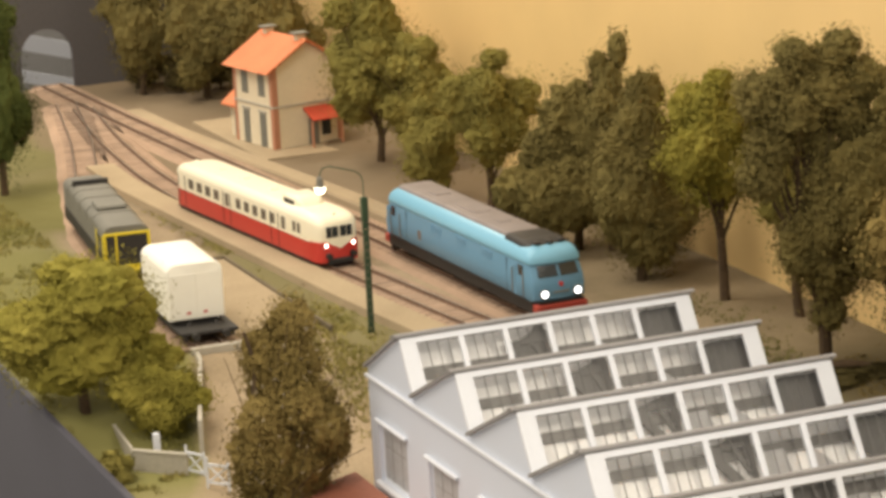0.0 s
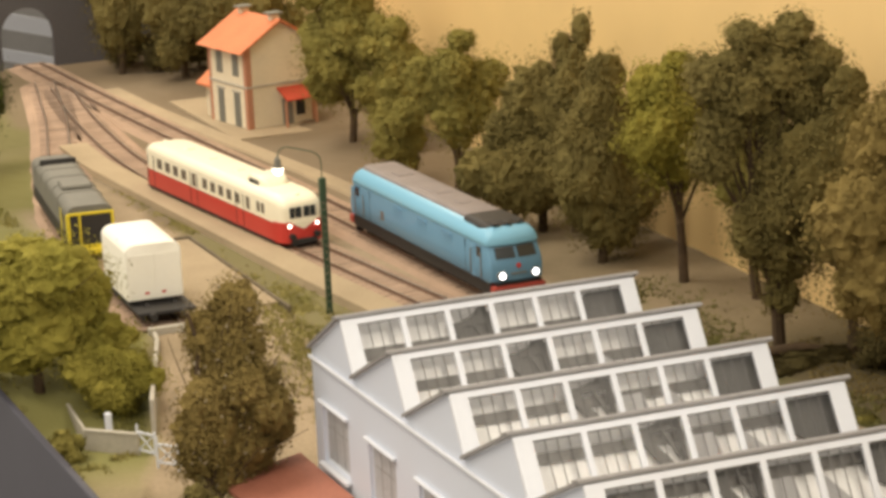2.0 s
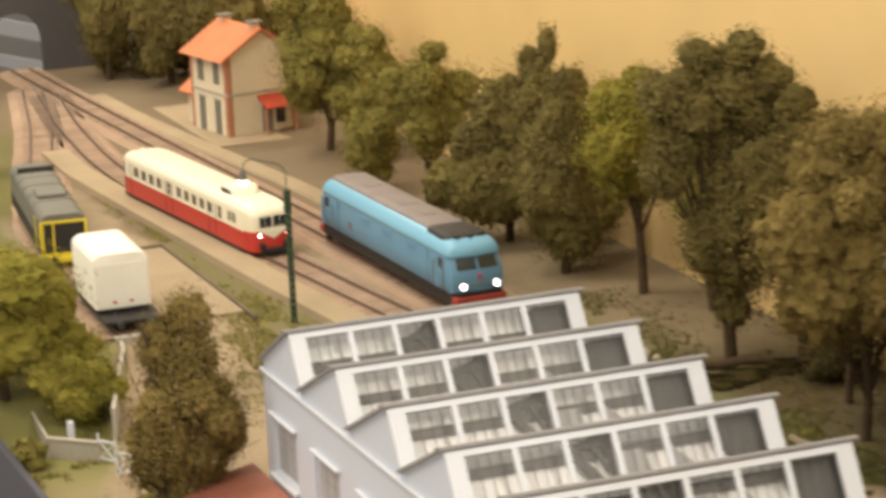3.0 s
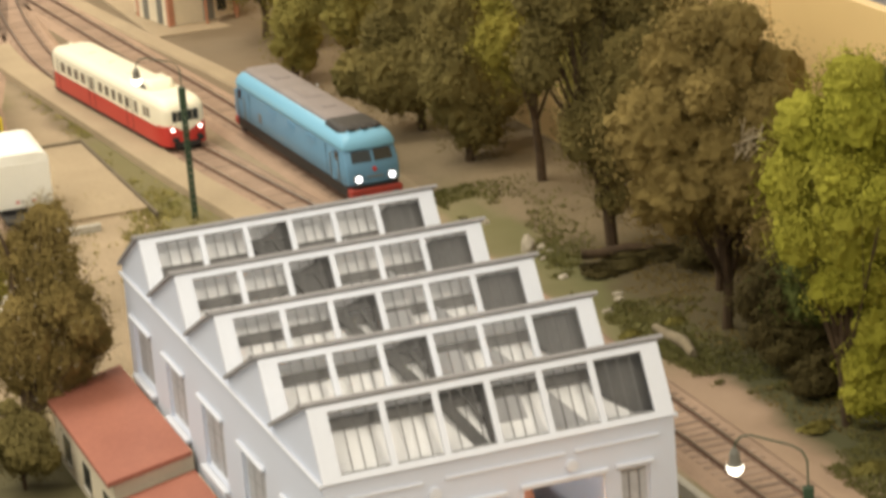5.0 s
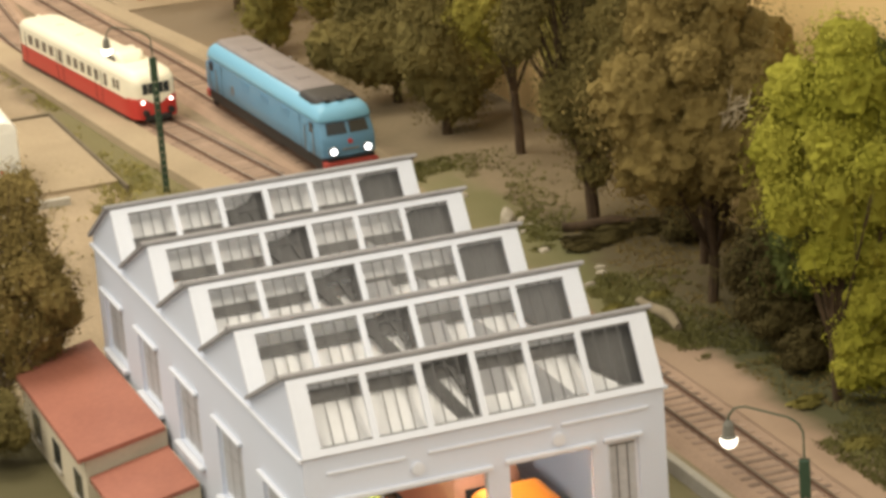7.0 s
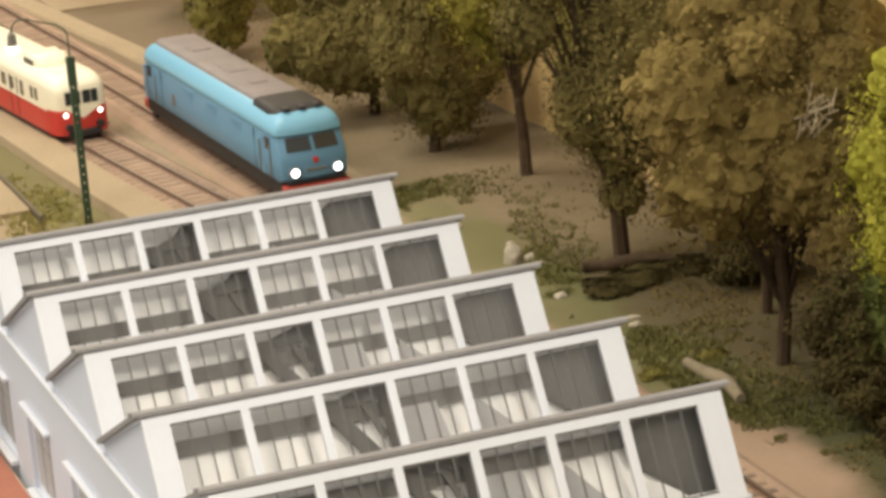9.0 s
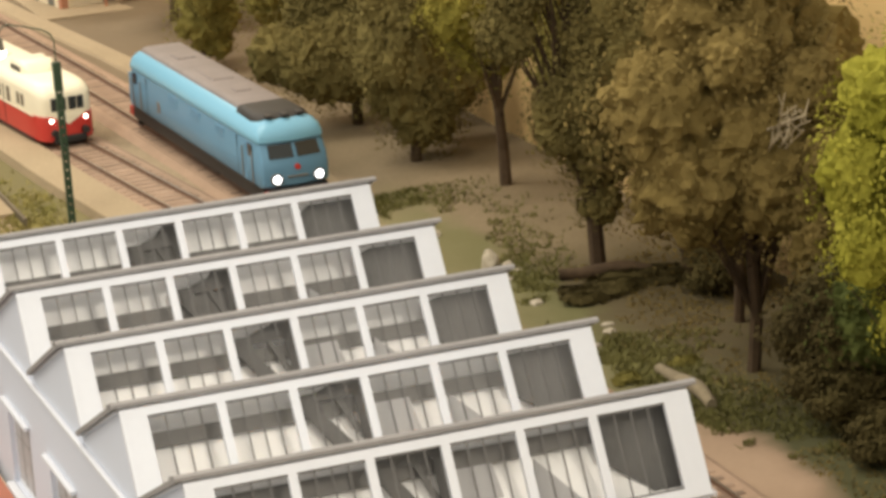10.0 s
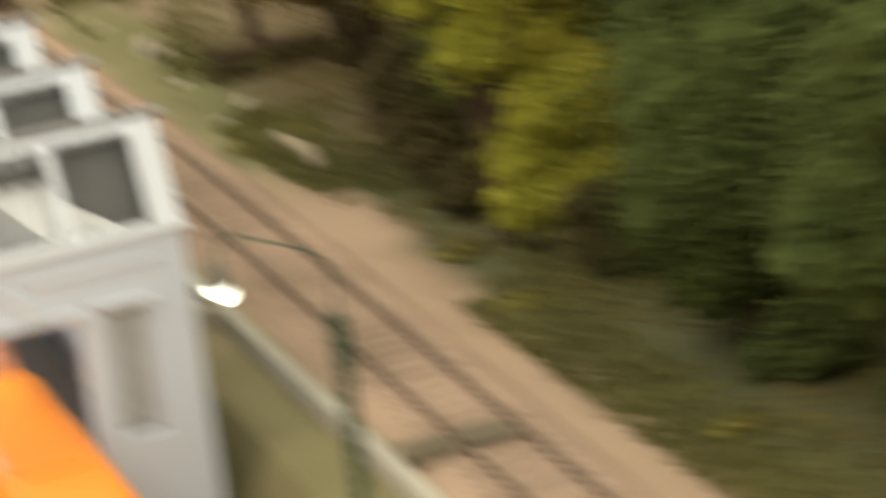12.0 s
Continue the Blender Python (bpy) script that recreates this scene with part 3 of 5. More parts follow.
    # saw-tooth roofs
    for n, y in enumerate(RIDGES):
        lo_y, lo_z = (y - 1.5, VALLEY - 0.1) if n < 4 else (front - 0.12, EAVE + 0.02)
        back = y + PITCH - 1.47 if n else BACK + 0.1
        bm = bmesh.new()
        prism(bm, [(y, APEX + dz - 0.02), (back, VALLEY - 0.1 + dz), (back, VALLEY + 0.08 + dz), (y, APEX + 0.16 + dz)], 0.0, W, "x")
        part("roof_slope", bm, M_SLOPE, t)
        bm = bmesh.new()
        prism(bm, [(y - 0.1, APEX + 0.06 + dz), (y - 0.08, APEX + 0.15 + dz), (y + 0.05, APEX + 0.2 + dz), (y + 0.5, APEX + 0.02 + dz), (y + 0.5, APEX - 0.06 + dz), (y + 0.02, APEX + 0.1 + dz)], -0.22, W + 0.28, "x")
        part("ridge_cap", bm, M_RIDGE, t, "grey ridge flashing")
        for sx in (0, 1):
            bm = bmesh.new()
            xa, xb = ((-0.2, -0.01) if sx == 0 else (W + 0.01, W + 0.2))
            prism(bm, [(y, APEX + 0.0 + dz), (back, VALLEY - 0.08 + dz), (back, VALLEY + 0.08 + dz), (y, APEX + 0.16 + dz)], xa, xb, "x")
            part("barge_board", bm, M_RIDGE, t, "dark grey roof edge")
        # the glazed face, built flat and then leant into place
        run = math.hypot(y - 0.05 - lo_y, APEX - 0.05 - lo_z)
        lean = math.atan2(APEX - 0.05 - lo_z, y - 0.05 - lo_y)
        m = Matrix.Translation((0, lo_y, lo_z + dz)) @ Matrix.Rotation(lean, 4, "X")
        bot, top = 0.28, 0.26
        cols = [0.78 + (W - 1.56) * k / 6 for k in range(7)]
        bm = bmesh.new()
        box(bm, 0, W, 0, bot, -0.12, 0.04, m=m)
        face = part("bottom_rail", bm, M_FRAME, t, "white lower glazing rail")
        bm = bmesh.new()
        box(bm, 0, W, run - top, run, -0.12, 0.04, m=m)
        part("top_rail", bm, M_FRAME, t)
        for x0, x1 in [(0, cols[0]), (cols[6], W)] + [(c - 0.13, c + 0.13) for c in cols[1:6]]:
            bm = bmesh.new()
            box(bm, x0, x1, bot, run - top, -0.12, 0.035, m=m)
            part("stile", bm, M_FRAME, t)
        for k in range(6):
            a, b = cols[k] + (0.13 if k else 0), cols[k + 1] - (0.13 if k < 5 else 0)
            bm = bmesh.new()
            box(bm, a, b, bot, run - top, -0.05, -0.035, m=m)
            part("pane", bm, M_GLASS, face).visible_shadow = False
            bm = bmesh.new()
            for j in range(1, 4):
                x = a + (b - a) * j / 4
                box(bm, x - 0.022, x + 0.022, bot + 0.06, run - top - 0.06, -0.034, 0.0, m=m)
            box(bm, a, b, bot, bot + 0.06, -0.034, 0.01, m=m)
            box(bm, a, b, run - top - 0.06, run - top, -0.034, 0.01, m=m)
            part("glazing_bar", bm, M_BAR, face, "thin dark glazing bars")
        # purlin, truss plates and sheets behind the glazing, each row shifted to fit the camera's view
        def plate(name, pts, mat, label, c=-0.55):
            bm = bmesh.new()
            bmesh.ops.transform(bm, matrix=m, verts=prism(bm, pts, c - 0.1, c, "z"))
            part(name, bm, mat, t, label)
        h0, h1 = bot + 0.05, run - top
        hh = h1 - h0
        row_shift = (-0.44, -0.28, -0.18, -0.08, 0.03)[n]

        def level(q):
            return h0 + hh * max(-0.1, q + row_shift)
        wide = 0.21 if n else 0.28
        plate("purlin", [(th + 0.05, level(0.70)), (W - th - 0.05, level(0.70)), (W - th - 0.05, level(0.70 + wide)), (th + 0.05, level(0.70 + wide))], M_PURLIN, "grey purlin band set to fit the view", -0.75)
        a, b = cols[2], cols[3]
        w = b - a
        row_shift *= 0.45
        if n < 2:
            plate("truss_plate", [(a + w * p, level(q)) for p, q in ((0.1, 0.5), (0.3, 0.72), (0.62, 1.06), (0.8, 1.25), (1.0, 1.25), (1.0, 0.2), (0.5, 0.1), (0.2, 0.22))], M_TRUSS_SHADE, "dark plate for roof truss and shadow, fitted to the view", -0.66)
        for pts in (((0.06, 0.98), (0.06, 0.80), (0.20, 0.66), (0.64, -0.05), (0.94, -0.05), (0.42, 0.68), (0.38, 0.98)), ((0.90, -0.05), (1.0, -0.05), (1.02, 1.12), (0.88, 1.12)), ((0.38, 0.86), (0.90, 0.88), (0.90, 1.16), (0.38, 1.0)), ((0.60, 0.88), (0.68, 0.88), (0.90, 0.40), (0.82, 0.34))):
            plate("truss_plate", [(a + w * p, level(q)) for p, q in pts], M_TRUSS_SHADE, "dark plate for roof truss and shadow, fitted to the view")
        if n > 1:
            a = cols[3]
            plate("gusset", [(a + 0.5, level(-0.05)), (a + w * 0.78, level(-0.05)), (a + w * 0.66, level(0.72)), (a + 0.22, level(0.72))], M_GREY_SHADE, "pale grey sheet standing for shade inside", -0.7)
        # grey triangle standing for a shadow on the white inside
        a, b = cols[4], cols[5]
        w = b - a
        plate("gusset", [(a + 0.2, level(-0.04)), (a + w * 0.86, level(-0.04)), (a + w * 0.2, level(0.66))], M_GREY_SHADE, "pale grey triangle standing for a shadow inside")
        # dark plate in the shape of the gable's shadow behind the last pane
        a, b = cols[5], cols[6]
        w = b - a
        plate("truss_plate", [(a + 0.1, level(0.52)), (a + w * 0.62, level(0.1)), (a + w * 0.8, level(-0.1)), (W - th - 0.06, level(-0.1)), (W - th - 0.06, min(h1, level(1.35))), (a + w * 0.3, min(h1, level(1.2))), (a + 0.1, min(h1 - 0.02, level(1.02)))], M_TRUSS_SHADE, "dark plate for roof truss and shadow, fitted to the view")
    # white panels added behind the glazed faces, tilted to catch the light
    for n, y in enumerate(RIDGES):
        back = y + PITCH - 1.6 if n else BACK - th
        bm = bmesh.new()
        prism(bm, [(y - 0.75, EAVE - 0.15 + dz), (y - 0.9, EAVE + dz), (y + 0.95, 8.5 + dz), (y + 1.1, 8.4 + dz)], th + 0.01, W - th - 0.01, "x")
        part("inner_deck", bm, M_REFLECTOR, t, "white panel added behind the glazing to brighten it")
    bm = bmesh.new()
    box(bm, th, W - th, front + th, BACK - th, 0.06, 0.2)
    part("shed_floor", bm, M_FLOOR, t)
    # two glowing fittings added to brighten the inside of the shed
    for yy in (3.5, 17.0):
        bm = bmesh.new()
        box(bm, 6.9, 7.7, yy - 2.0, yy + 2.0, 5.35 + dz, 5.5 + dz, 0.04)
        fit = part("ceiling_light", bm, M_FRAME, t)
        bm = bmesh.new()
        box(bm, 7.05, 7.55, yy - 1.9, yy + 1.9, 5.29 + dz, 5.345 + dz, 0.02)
        part("tube", bm, M_LAMP_WARM, fit, "glowing strip added to brighten the inside")
    bm = bmesh.new()
    for xc in (4.2, 9.6):
        for o in (-0.825, 0.825):
            box(bm, xc + o - 0.06, xc + o + 0.06, front - 8, BACK - 1, 0.2, 0.42)
    part("shed_rail", bm, M_RAIL, t)
    return t


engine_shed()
# fill lights under the added fittings
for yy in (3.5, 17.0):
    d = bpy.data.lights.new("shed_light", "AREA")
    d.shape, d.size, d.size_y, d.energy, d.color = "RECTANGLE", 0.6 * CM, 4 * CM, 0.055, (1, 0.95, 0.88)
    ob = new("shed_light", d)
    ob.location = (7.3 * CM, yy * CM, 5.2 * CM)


def shed_annex():
    t = thing("shed_annex", 0, 0, YARD, 0, "low lean-to with red sheet roof beside the engine shed", "building")
    dz = -YARD
    for y0, y1, z1, x0 in ((18.7, 32.4, 1.15, -4.3), (13.6, 18.6, 0.3, -3.9)):
        drop = 0.75
        bm = bmesh.new()
        prism(bm, [(x0 + 0.35, 0), (x0 + 0.35, z1 - drop - 0.15 + dz), (-0.18, z1 - 0.15 + dz), (-0.18, 0)], y0 + 0.3, y1 - 0.3, "y")
        body = part("wall", bm, M_RENDER, t)
        bm = bmesh.new()
        prism(bm, [(x0, z1 - drop - 0.22 + dz), (x0, z1 - drop + dz), (-0.3, z1 + dz), (-0.3, z1 - 0.2 + dz)], y0, y1, "y")
        part("roof", bm, M_RUST, t, "weathered brick-red sheet roof")
        for k in range(3 if y1 - y0 > 8 else 1):
            yy = y0 + 1.4 + k * 4.2
            bm = bmesh.new()
            box(bm, x0 + 0.28, x0 + 0.34, yy, yy + 1.3, 0.7, 1.9, 0.02)
            w = part("window", bm, M_WINDOW, t)
            bm = bmesh.new()
            box(bm, x0 + 0.2, x0 + 0.33, yy - 0.15, yy + 1.45, 0.5, 0.66, 0.02)
            part("sill", bm, M_CONCRETE, w)
        bm = bmesh.new()
        box(bm, x0 + 1.6, x0 + 2.6, y0 + 0.22, y0 + 0.29, 0.1, 1.9, 0.02)
        part("door", bm, M_SHUTTER, t)
    return t


shed_annex()


# ---- railway vehicles ----


def section(w, z0, z1, r, n=5, top=None):
    """A body section, skirt to roof: half width w, bottom z0, top z1, roof rounding r."""
    pts = [(-w, z0)]
    for a in np.linspace(math.pi, math.pi / 2, n):
        pts.append((-w + r + r * math.cos(a), z1 - r * 0.75 + r * 0.75 * math.sin(a)))
    pts += [(-x, z) for x, z in reversed(pts)]
    return pts


def wheelset(t, y, r=0.5, mat=None):
    for x in (-0.82, 0.82):
        bm = bmesh.new()
        disc(bm, x, y, 0.42 + r, r, 0.22, "x", 16)
        disc(bm, x * 1.09, y, 0.42 + r, r * 0.55, 0.24, "x", 10)
        part("wheel", bm, mat or M_DARK, t)


def bogie(t, y, n, gap, half):
    bm = bmesh.new()
    span = gap * (n - 1) / 2
    for s in (-1, 1):
        x0, x1 = sorted((s * 1.0, s * 1.28))
        box(bm, x0, x1, y - span - 0.55, y + span + 0.55, 0.75, 1.12, 0.05)
        for k in range(n):
            yy = y - span + gap * k
            xa, xb = sorted((s * 1.1, s * 1.36))
            box(bm, xa, xb, yy - 0.22, yy + 0.22, 0.68, 1.08, 0.05)
    part("bogie", bm, M_DARK, t)
    for k in range(n):
        wheelset(t, y - span + gap * k, 0.52)


def blue_locomotive(x, y, rz):
    """Front end at -y; rings of the plan are stacked from the sill to the roof."""
    t = thing("diesel_locomotive", x, y, 0, rz, "blue diesel locomotive with lit headlights and red buffer beam", "locomotive")
    L, w = 22.4, 1.72
    hi = 4.8

    def plan(z, ww, yn, bulge, r=0.42):
        half = [(-ww, yn + r), (-ww + r * 0.3, yn + r * 0.3), (-ww + r, yn), (0, yn - bulge), (ww - r, yn), (ww - r * 0.3, yn + r * 0.3), (ww, yn + r)]
        return [(px, py, z) for px, py in half] + [(px, L - py, z) for px, py in reversed(half)]
    bm = bmesh.new()
    loft(bm, [plan(*v) for v in ((1.62, 1.64, 0.26, 0.1), (1.76, 1.72, 0.12, 0.12), (2.5, 1.72, 0.05, 0.14), (3.0, 1.72, 0.22, 0.14), (3.7, 1.67, 0.62, 0.14))])
    part("body", bm, M_BLUE, t, smooth=True)
    # upper body in the lighter blue that stands for light on its shoulder
    bm = bmesh.new()
    loft(bm, [plan(*v) for v in ((3.704, 1.66, 0.64, 0.14), (3.78, 1.70, 0.52, 0.16), (4.0, 1.69, 0.54, 0.15), (4.3, 1.58, 0.68, 0.13), (4.55, 1.38, 0.95, 0.1), (4.72, 1.12, 1.35, 0.06), (hi, 0.85, 1.7, 0.02))])
    part("upper_body", bm, M_BLUE_LIT, t, "upper body, lighter blue for light on the shoulder", smooth=True)
    bm = bmesh.new()
    rings = [[(px, yy, pz) for px, pz in section(ww, 4.6, hi + zz, 0.3, 4)] for yy, ww, zz in ((3.9, 1.1, 0.02), (4.2, 1.2, 0.09), (L - 1.6, 1.2, 0.09), (L - 1.1, 1.0, 0.0))]
    loft(bm, rings)
    roof = part("roof", bm, M_GREYROOF, t, "dark grey roof", smooth=True)
    bm = bmesh.new()
    rings = [[(px, yy, pz) for px, pz in section(ww, 4.5, hi + zz, 0.4, 4)] for yy, ww, zz in ((1.25, 0.9, -0.1), (1.5, 1.28, 0.04), (2.2, 1.40, 0.09), (4.4, 1.36, 0.10), (4.9, 1.2, 0.05))]
    loft(bm, rings)
    part("roof_visor", bm, M_DARK, roof, "blackened raised roof section over the cab", smooth=True)
    for y0, x0 in ((1.25, -0.95), (1.2, -0.15), (1.3, 0.62)):
        bm = bmesh.new()
        box(bm, x0, x0 + 0.34, y0 - 0.1, y0 + 0.6, hi - 0.06, hi + 0.1, 0.04)
        part("roof_horn", bm, M_DARK, roof)
    for y0, y1, h, ww in ((7.2, 8.0, 0.05, 0.4), (10.4, 13.2, 0.05, 0.55), (16.4, 17.8, 0.06, 0.5)):
        bm = bmesh.new()
        box(bm, -ww, ww, y0, y1, hi + 0.06, hi + 0.09 + h, 0.03)
        part("roof_grille", bm, M_GREYROOF, roof)
    for yf, s in ((0.0, 1), (L, -1)):
        for side in (-1, 1):
            bm = bmesh.new()
            quad = []
            for xx, zz in ((0.09, 3.04), (1.28, 3.04), (1.22, 3.66), (0.09, 3.66)):
                yy = 0.22 + (zz - 3.0) / 0.7 * 0.4 - 0.14 * (1 - xx / 1.28)
                quad.append((side * xx, yf + s * (yy - 0.04), zz))
            loft(bm, [quad, [(px, py + s * 0.1, pz) for px, py, pz in quad]])
            part("windscreen", bm, M_WINDOW, t)
        bm = bmesh.new()
        y0, y1 = sorted((yf - s * 0.1, yf + s * 0.1))
        box(bm, -1.45, 1.45, y0, y1, 1.56, 1.66, 0.02)
        part("handrail", bm, M_DARK, t)
        bm = bmesh.new()
        y0, y1 = sorted((yf - s * 0.22, yf + s * 0.5))
        box(bm, -1.62, 1.62, y0, y1, 0.95, 1.5, 0.08)
        beam = part("buffer_beam", bm, M_DULLRED, t, "red buffer beam")
        for xc in (-1.0, 1.0):
            bm = bmesh.new()
            disc(bm, xc, yf - s * 0.42, 0.98, 0.13, 0.45, "y", 10)
            disc(bm, xc, yf - s * 0.66, 0.98, 0.3, 0.07, "y", 16)
            part("buffer", bm, M_DARK, beam)
        bm = bmesh.new()
        y0, y1 = sorted((yf - s * 0.05, yf + s * 0.3))
        box(bm, -1.3, 1.3, y0, y1, 0.35, 0.7, 0.04)
        part("snow_guard", bm, M_DARK, t)
        for xc in (-1.05, 1.05):
            bm = bmesh.new()
            disc(bm, xc, yf + s * 0.02, 2.1, 0.28, 0.22, "y", 18)
            h = part("headlight_rim", bm, M_STEEL, t)
            bm = bmesh.new()
            disc(bm, xc, yf - s * 0.1, 2.1, 0.19, 0.06, "y", 18)
            part("headlight", bm, M_LAMP_COOL if s == 1 else M_WINDOW, h)
        bm = bmesh.new()
        disc(bm, 0, yf - s * 0.06, 2.6, 0.14, 0.12, "y", 12)
        part("badge", bm, M_RED, t)
        bm = bmesh.new()
        y0, y1 = sorted((yf - s * 0.09, yf + s * 0.05))
        box(bm, -0.5, 0.5, y0, y1, 2.12, 2.2, 0.01)
        part("nose_trim", bm, M_STEEL, t)
    for sx in (-1, 1):
        for yy in (1.4, L - 2.0):
            bm = bmesh.new()
            xa, xb = sorted((sx * (w - 0.02), sx * (w + 0.02)))
            box(bm, xa, xb, yy, yy + 0.6, 3.0, 3.6, 0.01)
            part("cab_window", bm, M_WINDOW, t)
            bm = bmesh.new()
            box(bm, xa, xb, yy + 0.85, yy + 1.35, 1.7, 3.5, 0.01)
            part("cab_door", bm, M_BLUE, t)
        for yy in (1.3, 2.75, L - 1.35, L - 2.8):
            bm = bmesh.new()
            xx = sx * (w + 0.06)
            rod(bm, (xx, yy, 1.8), (xx, yy, 3.3), 0.035, seg=6)
            part("grab_rail", bm, M_STEEL, t)
        for yy in (3.6, 18.6):
            bm = bmesh.new()
            xa, xb = sorted((sx * (w - 0.02), sx * (w + 0.012)))
            box(bm, xa, xb, yy, yy + 0.035, 1.75, 3.68)
            part("panel_seam", bm, M_DARK, t)
        bm = bmesh.new()
        xa, xb = sorted((sx * (w - 0.02), sx * (w + 0.03)))
        box(bm, xa, xb, 1.0, L - 1.0, 1.6, 1.72, 0.01)
        part("sill_band", bm, M_DARK, t)
        for yy in (5.6, 9.4, 13.2):
            bm = bmesh.new()
            xa, xb = sorted((sx * (w - 0.06), sx * (w + 0.006)))
            for k in range(5):
                box(bm, xa, xb, yy, yy + 1.5, 2.9 + k * 0.14, 2.97 + k * 0.14)
            part("grille", bm, M_BLUE, t)
        bm = bmesh.new()
        box(bm, *sorted((sx * (w - 0.02), sx * (w + 0.02))), 16.3, 16.8, 2.2, 2.8, 0.01)
        part("emblem", bm, M_STEEL, t)
    bm = bmesh.new()
    box(bm, -1.6, 1.6, 0.5, L - 0.5, 0.9, 1.67, 0.04)
    part("underframe", bm, M_DARK, t)
    bm = bmesh.new()
    box(bm, -1.3, 1.3, 8.6, 12.6, 0.5, 1.0, 0.1)
    part("fuel_tank", bm, M_DARK, t)
    bogie(t, 4.0, 3, 1.75, 1.2)
    bogie(t, L - 4.0, 3, 1.75, 1.2)
    return t


def railcar(x, y, rz):
    """Front end at -y; a driving turret stands on the roof."""
    t = thing("diesel_railcar", x, y, 0, rz, "cream and red diesel railcar with a roof driving turret", "railcar")
    L, w = 23.3, 1.62

    def ring(yy, ww, z0, z1, r):
        return [(px, yy, pz) for px, pz in section(ww, z0, z1, r, 6)]
    ends = [(0.0, 0.62, 0.55), (0.15, 0.78, 0.32), (0.55, 0.90, 0.12), (1.3, 0.97, 0.03), (2.2, 1.0, 0.0)]
    bm = bmesh.new()
    loft(bm, [ring(yy, w * k, 1.9, 3.62 - d, 0.7) for yy, k, d in ends] + [ring(L - yy, w * k, 1.9, 3.62 - d, 0.7) for yy, k, d in reversed(ends)])
    part("upper_body", bm, M_CREAM, t, "cream upper body and roof", smooth=True)
    bm = bmesh.new()
    loft(bm, [ring(yy - 0.04, w * k + 0.03, 0.62, 1.95, 0.05) for yy, k, d in ends] + [ring(L - yy + 0.04, w * k + 0.03, 0.62, 1.95, 0.05) for yy, k, d in reversed(ends)])
    part("lower_body", bm, M_RED, t, "red lower body", smooth=True)
    # V-shaped cream nose over the red
    for yf, s in ((0, 1), (L, -1)):
        bm = bmesh.new()
        y0, y1 = sorted((yf - s * 0.09, yf + s * 0.05))
        prism(bm, [(-0.95, 1.97), (0.95, 1.97), (0.0, 1.45)], y0, y1, "y")
        part("nose_chevron", bm, M_CREAM, t)
        for xc, ww in ((-0.72, 0.18), (-0.28, 0.22), (0.28, 0.22), (0.72, 0.18)):
            bm = bmesh.new()
            y0, y1 = sorted((yf - s * 0.05, yf + s * 0.2))
            box(bm, xc - ww, xc + ww, y0, y1, 2.2, 2.9, 0.03)
            part("end_window", bm, M_WINDOW, t)
        bm = bmesh.new()
        disc(bm, 0, yf + s * 0.75, 3.42, 0.2, 0.3, "y", 14)
        part("roof_light", bm, M_CREAM, t, smooth=True)
        for xc in (-0.95, 0.95):
            bm = bmesh.new()
            disc(bm, xc, yf + s * 0.1, 1.72, 0.19, 0.25, "y", 14)
            r = part("light_rim", bm, M_STEEL, t)
            bm = bmesh.new()
            disc(bm, xc, yf - s * 0.04, 1.72, 0.115, 0.08, "y", 14)
            part("head_light", bm, M_LAMP_PINK, r)
        bm = bmesh.new()
        y0, y1 = sorted((yf - s * 0.2, yf + s * 0.6))
        box(bm, -0.9, 0.9, y0, y1, 0.45, 0.85, 0.08)
        part("coupler_pocket", bm, M_DARK, t)
        for xc in (-0.85, 0.85):
            bm = bmesh.new()
            disc(bm, xc, yf - s * 0.2, 1.05, 0.2, 0.3, "y", 12)
            part("buffer", bm, M_DARK, t)
    for sx in (-1, 1):
        def pane(y0, y1, z0, z1, name="side_window", mat=M_CARGLASS, inset=0.0):
            bm = bmesh.new()
            xa, xb = sorted((sx * (w - 0.12), sx * (w + 0.012)))
            box(bm, xa, xb, y0, y1, z0, z1, 0.02)
            part(name, bm, mat, t)
        for yy in (2.3, 3.0):
            pane(yy, yy + 0.5, 2.2, 2.88)
        pane(4.6, 5.2, 2.05, 2.9)
        for k in range(5):
            pane(6.2 + k * 1.35, 7.0 + k * 1.35, 2.15, 2.85)
        pane(13.6, 14.2, 2.0, 2.9, "door_window")
        for k in range(4):
            pane(15.2 + k * 1.45, 16.1 + k * 1.45, 2.15, 2.85)
        bm = bmesh.new()
        xa, xb = sorted((sx * (w + 0.02), sx * (w + 0.05)))
        box(bm, xa, xb, 0.9, L - 0.9, 1.93, 1.99)
        part("trim_line", bm, M_CREAM, t)
    # turret
    bm = bmesh.new()
    loft(bm, [[(px, yy, pz) for px, pz in section(ww, 3.3, zz, 0.3, 5)] for yy, ww, zz in ((3.6, 0.55, 3.66), (3.9, 0.85, 3.98), (4.5, 1.0, 4.2), (5.2, 0.95, 4.12), (5.9, 1.0, 4.2), (6.5, 0.85, 3.98), (6.8, 0.55, 3.66))])
    tur = part("turret", bm, M_CREAM, t, smooth=True)
    for yy, s in ((3.92, 1), (6.48, -1)):
        for xc in (-0.38, 0.38):
            bm = bmesh.new()
            box(bm, xc - 0.24, xc + 0.24, yy - 0.06, yy + 0.06, 3.66, 3.94, 0.02)
            part("turret_window", bm, M_WINDOW, tur)
    for sx in (-1, 1):
        bm = bmesh.new()
        xa, xb = sorted((sx * 0.93, sx * 1.02))
        box(bm, xa, xb, 4.4, 5.9, 3.62, 3.9, 0.02)
        part("turret_window", bm, M_WINDOW, tur)
